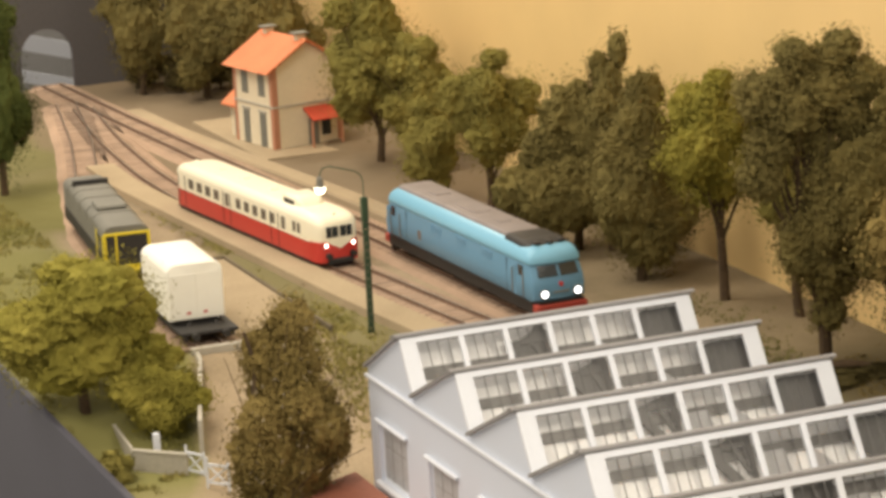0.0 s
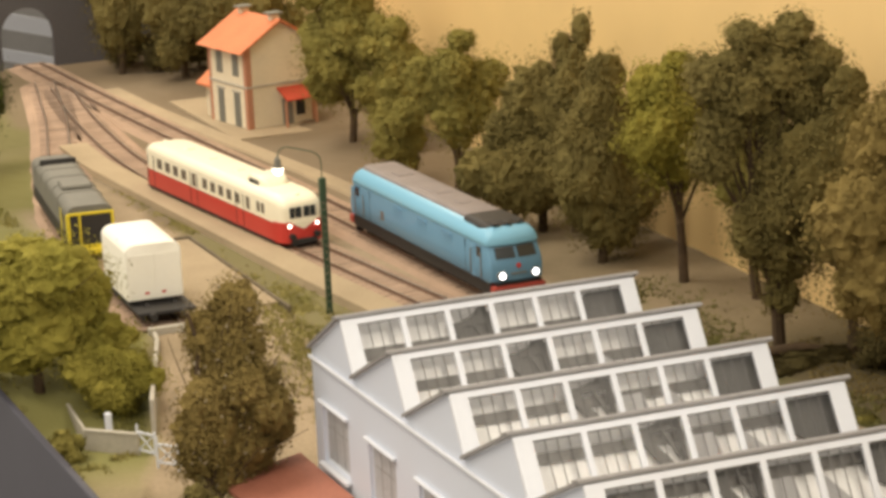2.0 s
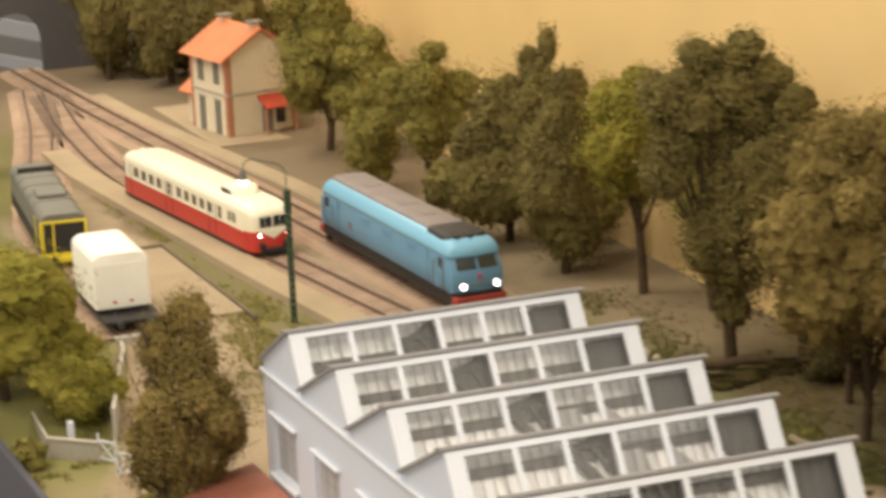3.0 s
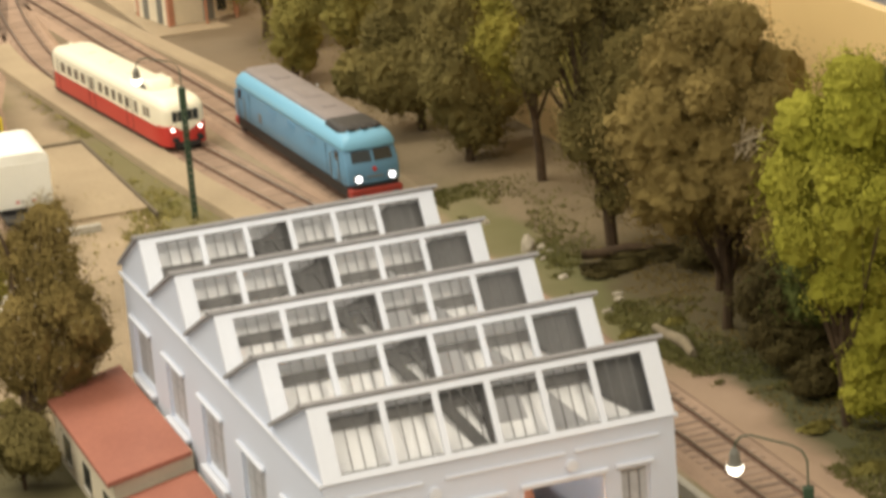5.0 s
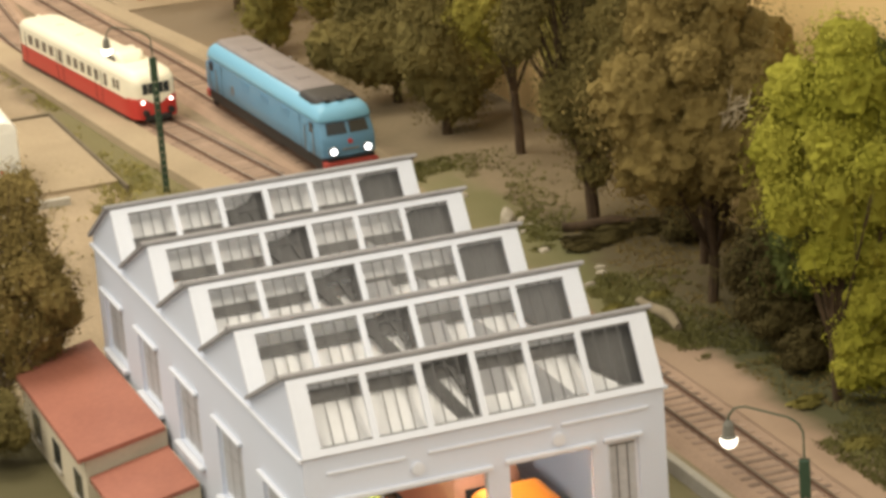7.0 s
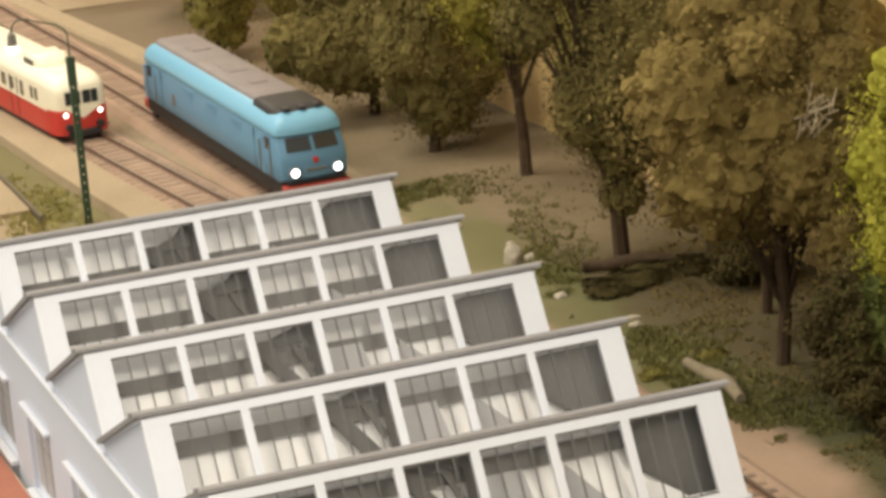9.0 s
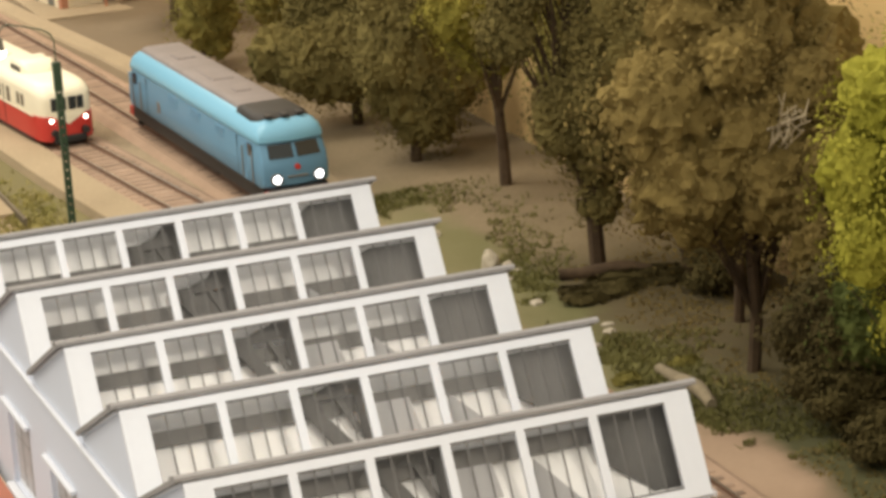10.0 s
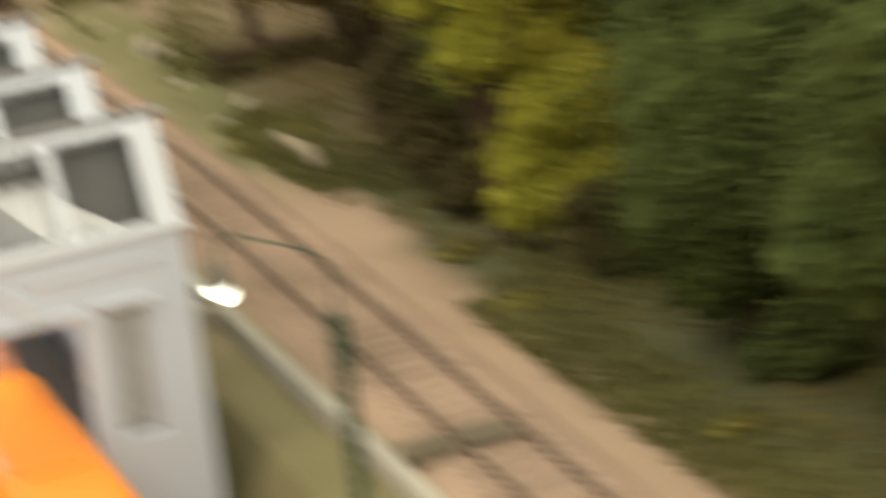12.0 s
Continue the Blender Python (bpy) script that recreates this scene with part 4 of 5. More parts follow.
    for sx in (-1, 1):
        for yy in (5.6, 13.3, 21.0):
            bm = bmesh.new()
            xa, xb = sorted((sx * (w + 0.02), sx * (w + 0.05)))
            for o in (0.0, 1.15):
                box(bm, xa, xb, yy + o, yy + o + 0.05, 0.8, 2.95)
            part("door_edge", bm, M_DARK, t)
        bm = bmesh.new()
        xa, xb = sorted((sx * (w + 0.03), sx * (w + 0.06)))
        box(bm, xa, xb, 0.9, L - 0.9, 0.62, 0.72)
        part("skirt_line", bm, M_DARK, t)
    for yy in (9.5, 14.0, 18.0):
        bm = bmesh.new()
        box(bm, -0.3, 0.3, yy, yy + 0.7, 3.58, 3.72, 0.05)
        part("roof_vent", bm, M_CREAM, t)
    bogie(t, 3.6, 2, 2.0, 1.2)
    bogie(t, L - 3.6, 2, 2.0, 1.2)
    bm = bmesh.new()
    box(bm, -1.3, 1.3, 7.0, 15.5, 0.45, 0.66, 0.05)
    part("underframe", bm, M_DARK, t)
    return t


def yellow_front_railcar(x, y, rz):
    t = thing("maintenance_locomotive", x, y, 0, rz, "grey-roofed siding locomotive with yellow-framed dark cab end", "locomotive")
    L, w = 17.0, 1.62
    bm = bmesh.new()
    loft(bm, [[(px, yy, pz) for px, pz in section(w, 1.1, 3.95, 0.7, 6)] for yy in (0.12, L)])
    part("roof", bm, M_OLIVE, t, "olive grey ribbed roof", smooth=True)
    bm = bmesh.new()
    for s in (-1, 1):
        x0, x1 = sorted((s * (w + 0.04), s * (w - 0.05)))
        box(bm, x0, x1, 0.1, L, 1.05, 2.0, 0.02)
    part("side_panel", bm, M_DARK, t)
    for y0 in np.arange(4.4, L - 1, 2.6):
        bm = bmesh.new()
        loft(bm, [[(px * 1.02, yy, pz + 0.05) for px, pz in section(w, 3.0, 3.95, 0.7, 6)] for yy in (y0, y0 + 0.2)])
        part("roof_rib", bm, M_OLIVE, t)
    bm = bmesh.new()
    box(bm, -1.1, 1.1, 5.2, 7.6, 3.94, 4.25, 0.1)
    part("roof_hatch", bm, M_OLIVE, t)
    bm = bmesh.new()
    box(bm, -1.35, 1.35, 14.0, 14.25, 3.9, 4.3, 0.03)
    part("roof_bar", bm, M_DARK, t)
    bm = bmesh.new()
    for x0, x1, z0, z1 in ((-1.66, -1.46, 1.0, 3.5), (1.46, 1.66, 1.0, 3.5), (-1.46, 1.46, 3.32, 3.5), (-1.46, 1.46, 0.9, 1.25), (-0.85, -0.7, 1.25, 3.32)):
        box(bm, x0, x1, 0.0, 0.14, z0, z1, 0.02)
    part("cab_frame", bm, M_YELLOW, t, "yellow cab end frame")
    bm = bmesh.new()
    box(bm, -1.45, 1.45, 0.06, 0.12, 1.26, 3.31)
    part("cab_end", bm, M_DARK, t)
    for s in (-1, 1):
        for yy in (0.3, 2.8):
            bm = bmesh.new()
            x0, x1 = sorted((s * (w + 0.0), s * (w + 0.06)))
            box(bm, x0, x1, yy, yy + 0.3, 1.05, 3.3, 0.02)
            part("door_post", bm, M_YELLOW, t)
        bm = bmesh.new()
        x0, x1 = sorted((s * (w - 0.02), s * (w + 0.03)))
        box(bm, x0, x1, 0.6, 2.8, 1.6, 3.1, 0.02)
        part("cab_window", bm, M_WINDOW, t)
    bm = bmesh.new()
    box(bm, -1.6, 1.6, -0.3, 0.3, 0.6, 1.0, 0.05)
    part("buffer_beam", bm, M_YELLOW, t, "yellow buffer beam")
    for xc in (-0.9, 0.9):
        bm = bmesh.new()
        disc(bm, xc, -0.5, 0.85, 0.26, 0.4, "y", 14)
        part("buffer", bm, M_DARK, t)
    bogie(t, 3.4, 2, 2.0, 1.2)
    bogie(t, L - 3.4, 2, 2.0, 1.2)
    t.scale = (0.9, 1.0, 0.93)
    return t


def flat_wagon(x, y, rz):
    t = thing("flat_wagon", x, y, 0, rz, "black low flat wagon carrying a white van body", "wagon")
    bm = bmesh.new()
    box(bm, -1.72, 1.72, 0, 9.4, 0.78, 1.0, 0.04)
    part("deck", bm, M_DARK, t)
    for s in (-1, 1):
        bm = bmesh.new()
        x0, x1 = sorted((s * 1.3, s * 1.5))
        box(bm, x0, x1, 0.1, 9.3, 0.5, 0.78, 0.03)
        part("sole_bar", bm, M_DARK, t)
        for yy in (-0.25, 9.65):
            bm = bmesh.new()
            disc(bm, s * 0.9, yy, 0.78, 0.22, 0.4, "y", 12)
            part("buffer", bm, M_DARK, t)
    wheelset(t, 1.8, 0.36)
    wheelset(t, 7.6, 0.36)
    return t


def van_body(x, y, z, rz):
    t = thing("van_trailer", x, y, z, rz, "plain white box trailer loaded on a flat wagon", "trailer")
    bm = bmesh.new()
    loft(bm, [[(px, yy, pz) for px, pz in section(1.66 - e, 0.3, 3.62 - e, 0.7, 7)] for yy, e in ((0, 0.06), (0.06, 0), (6.0, 0), (6.06, 0.06))])
    part("box_body", bm, M_WHITEVAN, t, smooth=True)
    for s in (-1, 1):
        bm = bmesh.new()
        disc(bm, s * 1.4, 2.2, 0.42, 0.42, 0.3, "x", 16)
        part("wheel", bm, M_DARK, t)
        bm = bmesh.new()
        prism(bm, [(s * 1.02 - 0.14, 0.95), (s * 1.02 + 0.14, 0.95), (s * 1.02, 0.55)], -0.03, 0.03, "y")
        part("reflector", bm, M_BRICKRED, t)
        bm = bmesh.new()
        box(bm, *sorted((s * 0.02, s * 1.56)), -0.035, 0.02, 0.42, 2.98, 0.01)
        part("rear_door", bm, M_WHITEVAN, t)
        bm = bmesh.new()
        box(bm, s * 0.5 - 0.12, s * 0.5 + 0.12, -0.05, 0.0, 0.6, 0.74)
        part("tail_lamp", bm, M_RED, t)
    bm = bmesh.new()
    box(bm, -1.4, 1.4, 0.2, 5.9, 0.0, 0.36, 0.05)
    part("chassis", bm, M_DARK, t)
    return t


def shed_locomotive(x, y, L, mat, label, roof=None):
    t = thing("shunting_locomotive", x, y, YARD, 0, label, "locomotive", "locomotives in the shed")
    bm = bmesh.new()
    loft(bm, [[(px, yy, pz) for px, pz in section(ww, 1.2, zz, 0.55, 5)] for yy, ww, zz in ((0, 1.2, 3.9), (0.2, 1.42, 4.45), (1.0, 1.5, 4.7), (L - 1, 1.5, 4.7), (L, 1.3, 4.2))])
    part("body", bm, mat, t, smooth=True)
    bm = bmesh.new()
    box(bm, -0.9, 0.9, 3.2, L - 1.5, 4.66, 4.8, 0.05)
    part("roof_panel", bm, roof or mat, t)
    for xc in (-0.6, 0.6):
        bm = bmesh.new()
        box(bm, xc - 0.45, xc + 0.45, -0.03, 0.3, 3.1, 3.85, 0.03)
        part("windscreen", bm, M_WINDOW, t)
    for xc in (-0.95, 0.95):
        bm = bmesh.new()
        disc(bm, xc, 0.0, 2.2, 0.26, 0.2, "y", 14)
        part("headlight", bm, M_LAMP_WARM, t)
    bm = bmesh.new()
    box(bm, -1.5, 1.5, -0.2, 0.3, 0.8, 1.25, 0.06)
    part("buffer_beam", bm, M_DARK, t)
    bm = bmesh.new()
    box(bm, -1.45, 1.45, 0.3, L - 0.3, 0.85, 1.22, 0.05)
    part("underframe", bm, M_DARK, t)
    wheelset(t, 2.5)
    wheelset(t, L - 2.5)
    return t


blue_locomotive(20.7, 54.9, 1.6)
railcar(14.55, 75.2, 6.0)
yellow_front_railcar(2.0, 79.8, -6.0)
flat_wagon(1.75, 62.0, -2.0)
van_body(1.62, 63.9, 1.0, -2.0)
shed_locomotive(9.6, -8.0, 12.0, M_ORANGE, "orange shunting locomotive with lit headlights at the shed door")
shed_locomotive(9.6, 5.2, 14.0, M_QUOIN, "reddish brown locomotive standing deep inside the shed")
shed_locomotive(3.4, 0.2, 6.5, M_GREENY, "yellow-green locomotive inside the shed")
shed_locomotive(4.2, 7.2, 12.0, M_ORANGE, "orange locomotive standing deep inside the shed", M_CREAM)


# ---- the station house ----


def station_house():
    t = thing("station_house", 23.5, 114.4, 0, 10, "cream two-storey station house with orange tiled roof", "house")
    w, d, h = 6.0, 6.2, 6.5
    bm = bmesh.new()
    box(bm, 0, w, 0, d, -0.2, h)
    part("wall", bm, M_RENDER, t)
    for y0, y1 in ((0, 0.2), (d - 0.2, d)):
        bm = bmesh.new()
        prism(bm, [(0, h), (w, h), (w / 2, h + 1.75)], y0, y1, "y")
        part("gable", bm, M_RENDER, t)
    for s in (0, 1):
        bm = bmesh.new()
        a = [(-0.6, h - 0.4), (w / 2, h + 1.8), (w / 2, h + 2.0), (-0.75, h - 0.35)]
        prism(bm, [(w - px, pz) for px, pz in a] if s else a, -0.55, d + 0.55, "y")
        part("roof", bm, M_TILE, t, "orange tiled roof")
    for yy in (0.3, d - 0.9):
        bm = bmesh.new()
        box(bm, w / 2 - 0.35, w / 2 + 0.35, yy, yy + 0.6, h + 1.6, h + 2.25, 0.03)
        ch = part("chimney", bm, M_RENDER, t)
        bm = bmesh.new()
        box(bm, w / 2 - 0.6, w / 2 + 0.6, yy - 0.2, yy + 0.8, h + 2.25, h + 2.4, 0.03)
        part("chimney_cap", bm, M_SHUTTER, ch)
    for x0, x1, y0, y1 in ((-0.05, 0.45, -0.06, 0.4), (-0.05, 0.3, d - 0.35, d + 0.05), (w - 0.4, w + 0.05, -0.06, 0.3)):
        bm = bmesh.new()
        box(bm, x0, x1, y0, y1, -0.2, h, 0.02)
        part("quoin", bm, M_QUOIN, t, "salmon stone corner")
    bm = bmesh.new()
    box(bm, -0.09, w + 0.09, -0.09, d + 0.09, 3.3, 3.48, 0.02)
    part("string_course", bm, M_CONCRETE, t)
    for yy in (1.2, 3.9):
        for z0, z1 in ((0.15, 2.8), (4.1, 5.9)):
            bm = bmesh.new()
            box(bm, -0.05, 0.1, yy, yy + 1.0, z0, z1, 0.02)
            sh = part("shutter", bm, M_SHUTTER, t)
            bm = bmesh.new()
            for k in range(6):
                zz = z0 + 0.15 + (z1 - z0 - 0.3) * k / 5
                box(bm, -0.07, -0.045, yy + 0.08, yy + 0.92, zz - 0.04, zz + 0.04)
            part("slat", bm, M_SHUTTER, sh)
            bm = bmesh.new()
            box(bm, -0.06, 0.05, yy - 0.2, yy + 1.2, z1 + 0.02, z1 + 0.2, 0.02)
            part("lintel", bm, M_CONCRETE, t)
    # awning over the gable door
    bm = bmesh.new()
    prism(bm, [(-1.6, 2.2), (-1.6, 2.3), (0.0, 3.1), (0.0, 2.95)], 2.6, 5.9, "x")
    part("awning", bm, M_BRICKRED, t, "red tiled awning")
    for x in (2.6, 5.2):
        bm = bmesh.new()
        box(bm, x - 0.08, x + 0.08, -1.5, -1.34, -0.2, 2.15, 0.02)
        part("awning_post", bm, M_QUOIN, t)
    bm = bmesh.new()
    box(bm, 3.0, 3.9, -0.04, 0.1, 0, 2.2, 0.02)
    part("door", bm, M_SHUTTER, t)
    bm = bmesh.new()
    box(bm, 4.2, 5.0, -0.04, 0.1, 0.7, 2.2, 0.02)
    part("window", bm, M_WINDOW, t)
    # small side annex
    bm = bmesh.new()
    box(bm, 0.6, 3.8, d + 0.01, d + 2.0, -0.2, 3.0)
    part("annex_wall", bm, M_RENDER, t)
    bm = bmesh.new()
    prism(bm, [(0.0, 2.75), (2.2, 4.4), (4.4, 2.75), (4.4, 2.6), (2.2, 4.2), (0.0, 2.6)], d + 0.1, d + 2.5, "y")
    part("annex_roof", bm, M_TILE, t)
    bm = bmesh.new()
    box(bm, 0.54, 0.62, d + 0.6, d + 1.3, 0, 2.1, 0.02)
    part("annex_door", bm, M_SHUTTER, t)
    return t


station_house()
bm = bmesh.new()
box(bm, 21.6, 32, 111.5, 130, -0.3, 0.12, 0.05)
tagged(part("station_platform", bm, M_SAND), "low sandy station platform", "platform", kind="structure")
strip_pts = [(13.7, 56), (12.5, 68), (11.5, 82), (10.5, 95), (9.6, 108), (9.9, 116)]
tagged(strip("platform", strip_pts, [(-1.15, -0.2), (-1.05, 0.42), (1.05, 0.42), (1.15, -0.2)], M_SAND, None), "sand-coloured low platform strip beside the railcar", "platform", kind="structure")
strip_pts = [(23.7, 55), (23.9, 66), (23.8, 78), (22.8, 95), (21.0, 112), (19.5, 128), (19, 140)]
tagged(strip("path", strip_pts, [(-0.9, -0.2), (-0.7, 0.10), (0.7, 0.10), (0.9, -0.2)], M_SAND, None), "sandy path beside the main line", "path", kind="structure")


# ---- lamps ----


def yard_lamp(x, y, z, label, turn=0.0):
    t = thing("yard_lamp", x, y, z, turn, label, "lamp", "yard lamps")
    bm = bmesh.new()
    for s in (-1, 1):
        box(bm, s * 0.11 - 0.06, s * 0.11 + 0.06, -0.11, 0.11, -1.6, 8.0, 0.02)
    for zz in np.arange(0.3, 6.6, 0.42):
        box(bm, -0.07, 0.07, -0.09, 0.09, zz, zz + 0.3)
    box(bm, -0.2, 0.2, -0.15, 0.15, 6.6, 8.0, 0.03)
    part("post", bm, M_GREENPOST, t)
    bm = bmesh.new()
    pts = [(0, 0, 7.9), (0, 0, 9.0), (-0.15, 0, 9.35), (-0.5, 0, 9.6), (-2.0, 0, 10.05), (-2.35, 0, 10.0), (-2.55, 0, 9.75), (-2.6, 0, 9.5)]
    for a, b in zip(pts, pts[1:]):
        rod(bm, a, b, 0.036, seg=8)
    arm = part("arm", bm, M_GREENPOST, t)
    bm = bmesh.new()
    rod(bm, (-2.6, 0, 9.55), (-2.6, 0, 9.4), 0.09, 0.17, 14)
    rod(bm, (-2.6, 0, 9.4), (-2.6, 0, 9.0), 0.19, 0.22, 14)
    rod(bm, (-2.6, 0, 8.86), (-2.6, 0, 9.0), 0.33, 0.22, 18)
    part("shade", bm, M_OLIVE, arm, "dull grey-green lamp shade", smooth=True)
    bm = bmesh.new()
    for v in ball(bm, -2.6, 0, 8.86, 0.32, 0.32, 0.34, sub=3):
        v.co.z = min(v.co.z, 8.9)
    part("bulb", bm, M_LAMP_WARM, arm, "lit frosted bulb", smooth=True)
    return t


yard_lamp(10.9, 60.1, 0.0, "green lattice yard lamp with a curved arm behind the shed")
yard_lamp(15.3, -11.6, -1.3, "green yard lamp with a lit globe beside the shed", -27)
for x, y, z in ((10.9 - 2.6, 60.1, 0.0), (15.3 - 2.3, -11.6 + 1.2, -1.3)):
    d = bpy.data.lights.new("lamp_glow", "POINT")
    d.energy, d.shadow_soft_size, d.color = 0.02, 0.004, (1, 0.9, 0.7)
    ob = new("lamp_glow", d)
    ob.location = (x * CM, y * CM, (z + 8.4) * CM)

# ---- trees ----


bm = bmesh.new()
bmesh.ops.create_icosphere(bm, subdivisions=4, radius=1)
CORE = np.array([v.co[:] for v in bm.verts])
CORE_FACES = [tuple(v.index for v in f.verts) for f in bm.faces]
bm.free()


def tree(name, x, y, z, trunk_h, lobes, mat, label, n=5200, size=0.34, lean=(0, 0), r=0.32, seed=1, limbs=True):
    """A bent trunk with limbs and a crown of small leaf clumps spread over lobes (dx, dy, dz, rx, ry, rz)."""
    rnd = np.random.RandomState(seed)
    n, size = int(n * 2.1), size * 0.88
    t = thing(name, x, y, z, 0, label, "tree", "trees")
    top = max(l[2] for l in lobes)
    bm = bmesh.new()
    p = Vector((0, 0, -0.3))
    path = [p.copy()]
    for k in range(7):
        f = (k + 1) / 7
        path.append(Vector((lean[0] * f + rnd.normal(0, 0.12), lean[1] * f + rnd.normal(0, 0.12), top * f)))
    for k in range(7):
        rod(bm, path[k], path[k + 1], r * (1 - 0.11 * k), r * (1 - 0.11 * (k + 1)), 7)
    if limbs:
        for l in lobes:
            f = min(6, max(1, int(6 * min(1.0, trunk_h / max(top, 0.1)) + rnd.randint(0, 2))))
            a, b = path[f], Vector(l[:3])
            mid = (a + b) / 2 + Vector((0, 0, -0.2))
            rod(bm, a, mid, r * 0.4, r * 0.26, 6)
            rod(bm, mid, b, r * 0.26, r * 0.08, 6)
            for _ in range(3):
                e = b + Vector((rnd.normal(0, 1) * l[3], rnd.normal(0, 1) * l[4], rnd.normal(0, 0.8) * l[5])) * 0.55
                rod(bm, mid, e, r * 0.14, r * 0.04, 5)
    part("trunk", bm, M_BARK, t)
    vol = np.array([l[3] * l[4] * l[5] for l in lobes]) ** (2 / 3)
    count = np.maximum(30, n * vol / vol.sum()).astype(int)
    V, Fc = [], []
    base = CORE.copy()
    for l in lobes:
        # a ragged inner mass of foam under the leaves
        wob = np.array([1 + 0.3 * noise.noise(Vector(p) * 2.1 + Vector(l[:3])) + 0.34 * noise.noise(Vector(p) * 4.5 + Vector(l[:3])) for p in base])
        b0 = sum(len(q) for q in V)
        V.append(np.array(l[:3]) + base * wob[:, None] * np.array(l[3:6]) * (0.7 if limbs else 0.55))
        Fc += [(a + b0, b + b0, c + b0) for a, b, c in CORE_FACES]
    for l, c in zip(lobes, count):
        d = rnd.normal(size=(c, 3))
        d /= np.linalg.norm(d, axis=1)[:, None]
        # clumps pull the leaves together and leave gaps
        cl = rnd.normal(size=(max(8, c // 45), 3))
        cl /= np.linalg.norm(cl, axis=1)[:, None]
        pick = rnd.randint(0, len(cl), c)
        d = d * 0.42 + cl[pick] * (0.5 + 0.5 * rnd.rand(len(cl)))[pick][:, None]
        rad = rnd.rand(c) ** 0.22
        pos = np.array(l[:3]) + d * rad[:, None] * np.array(l[3:6]) * 1.05
        nor = d / np.linalg.norm(d, axis=1)[:, None] + rnd.normal(0, 0.22, (c, 3)) + (0, 0, 0.2)
        nor /= np.linalg.norm(nor, axis=1)[:, None]
        u = np.cross(nor, rnd.normal(size=(c, 3)))
        u /= np.linalg.norm(u, axis=1)[:, None]
        v = np.cross(nor, u)
        s = size * (0.55 + 0.9 * rnd.rand(c))[:, None]
        b0 = sum(len(q) for q in V)
        quad = np.stack([pos - u * s * 0.6, pos - v * s * 0.35 + nor * s * 0.12, pos + u * s * 0.6, pos + v * s * 0.35 + nor * s * 0.12], 1).reshape(-1, 3)
        V.append(quad)
        Fc += [(b0 + 4 * k, b0 + 4 * k + 1, b0 + 4 * k + 2, b0 + 4 * k + 3) for k in range(c)]
    soup("crown", np.concatenate(V), Fc, mat, t)
    return t


def crown(w, d, z0, z1, n, seed, cone=0.0, knob=0.46):
    """Overlapping lobes that fill a crown of half widths w and d between two heights, with an uneven outline."""
    rnd = np.random.RandomState(seed)
    w, d = w * 1.22, d * 1.15
    z0 = max(0.0, z0 - 0.5)
    h = (z1 - z0) / 2
    out = [(0, 0, z0 + h * 0.85, w * 0.7, d * 0.7, h * 0.7)]
    for k in range(n):
        u = rnd.normal(size=3)
        u /= np.linalg.norm(u)
        rr = 0.35 + 0.42 * rnd.rand()
        zz = z0 + h + u[2] * rr * h * 1.05
        f = (zz - z0) / (2 * h)
        k_w = 1 - cone * max(0.0, f - 0.25)
        s = knob * (0.65 + 0.6 * rnd.rand())
        out.append((u[0] * rr * w * k_w, u[1] * rr * d * k_w, zz, w * s * k_w, d * s * k_w, min(w, h) * s))
    out.append((0, 0, z0 + h * 1.4, w * 0.5 * (1 - cone * 0.35), d * 0.5, h * 0.42))
    out.append((rnd.normal(0, 0.15) * w, 0, z1 - h * 0.2, w * 0.34 * (1 - cone * 0.5), d * 0.34, h * 0.24))
    return out


Z0 = 0.1
tree("tree", 28.6, 105, Z0, 3, crown(4.0, 3.0, 2.2, 14.6, 12, 1), M_LEAF_OLIVE, "tall olive-green tree beside the station house", 13000, 0.19, seed=1)
tree("tree", 30.4, 100.5, Z0, 2, crown(3.0, 2.6, 1.0, 10.0, 9, 2), M_LEAF_OLIVE, "olive-green tree behind the station", 8000, 0.19, seed=2)
tree("tree", 28.6, 84.0, Z0, 3.4, crown(3.1, 2.5, 3.8, 11.4, 13, 3), M_LEAF_OLIVE, "rounded olive tree with a bare dark trunk", 11000, 0.18, seed=3)
tree("bush", 26.4, 90.0, Z0, 1, crown(2.4, 2.2, 0.2, 7.6, 8, 4), M_LEAF_OLIVE, "lighter olive bush beside a bare-trunked tree", 7000, 0.18, seed=4)
tree("tree", 29.2, 71.0, Z0, 1, crown(4.5, 3.0, 0.0, 10.2, 18, 5), M_LEAF_DARK, "dark olive spreading tree reaching the ground", 13000, 0.19, seed=5)
tree("tree", 30.9, 69.5, Z0, 2, crown(3.0, 2.5, 1.6, 14.2, 12, 6, cone=0.75), M_LEAF_DARK, "tall dark tree with a ragged pointed top", 11000, 0.19, seed=6)
tree("tree", 29.0, 61.6, Z0, 2.5, crown(3.6, 2.8, 0.6, 13.0, 18, 7, cone=0.5), M_LEAF_DARK, "dark brown-green tree by the sandy path", 13000, 0.19, seed=7)
tree("tree", 31.0, 54.4, Z0, 5, crown(3.3, 2.5, 5.0, 14.0, 10, 8), M_LEAF_YELLOW, "light yellow-green tree on a thin bare trunk", 11000, 0.19, seed=8)
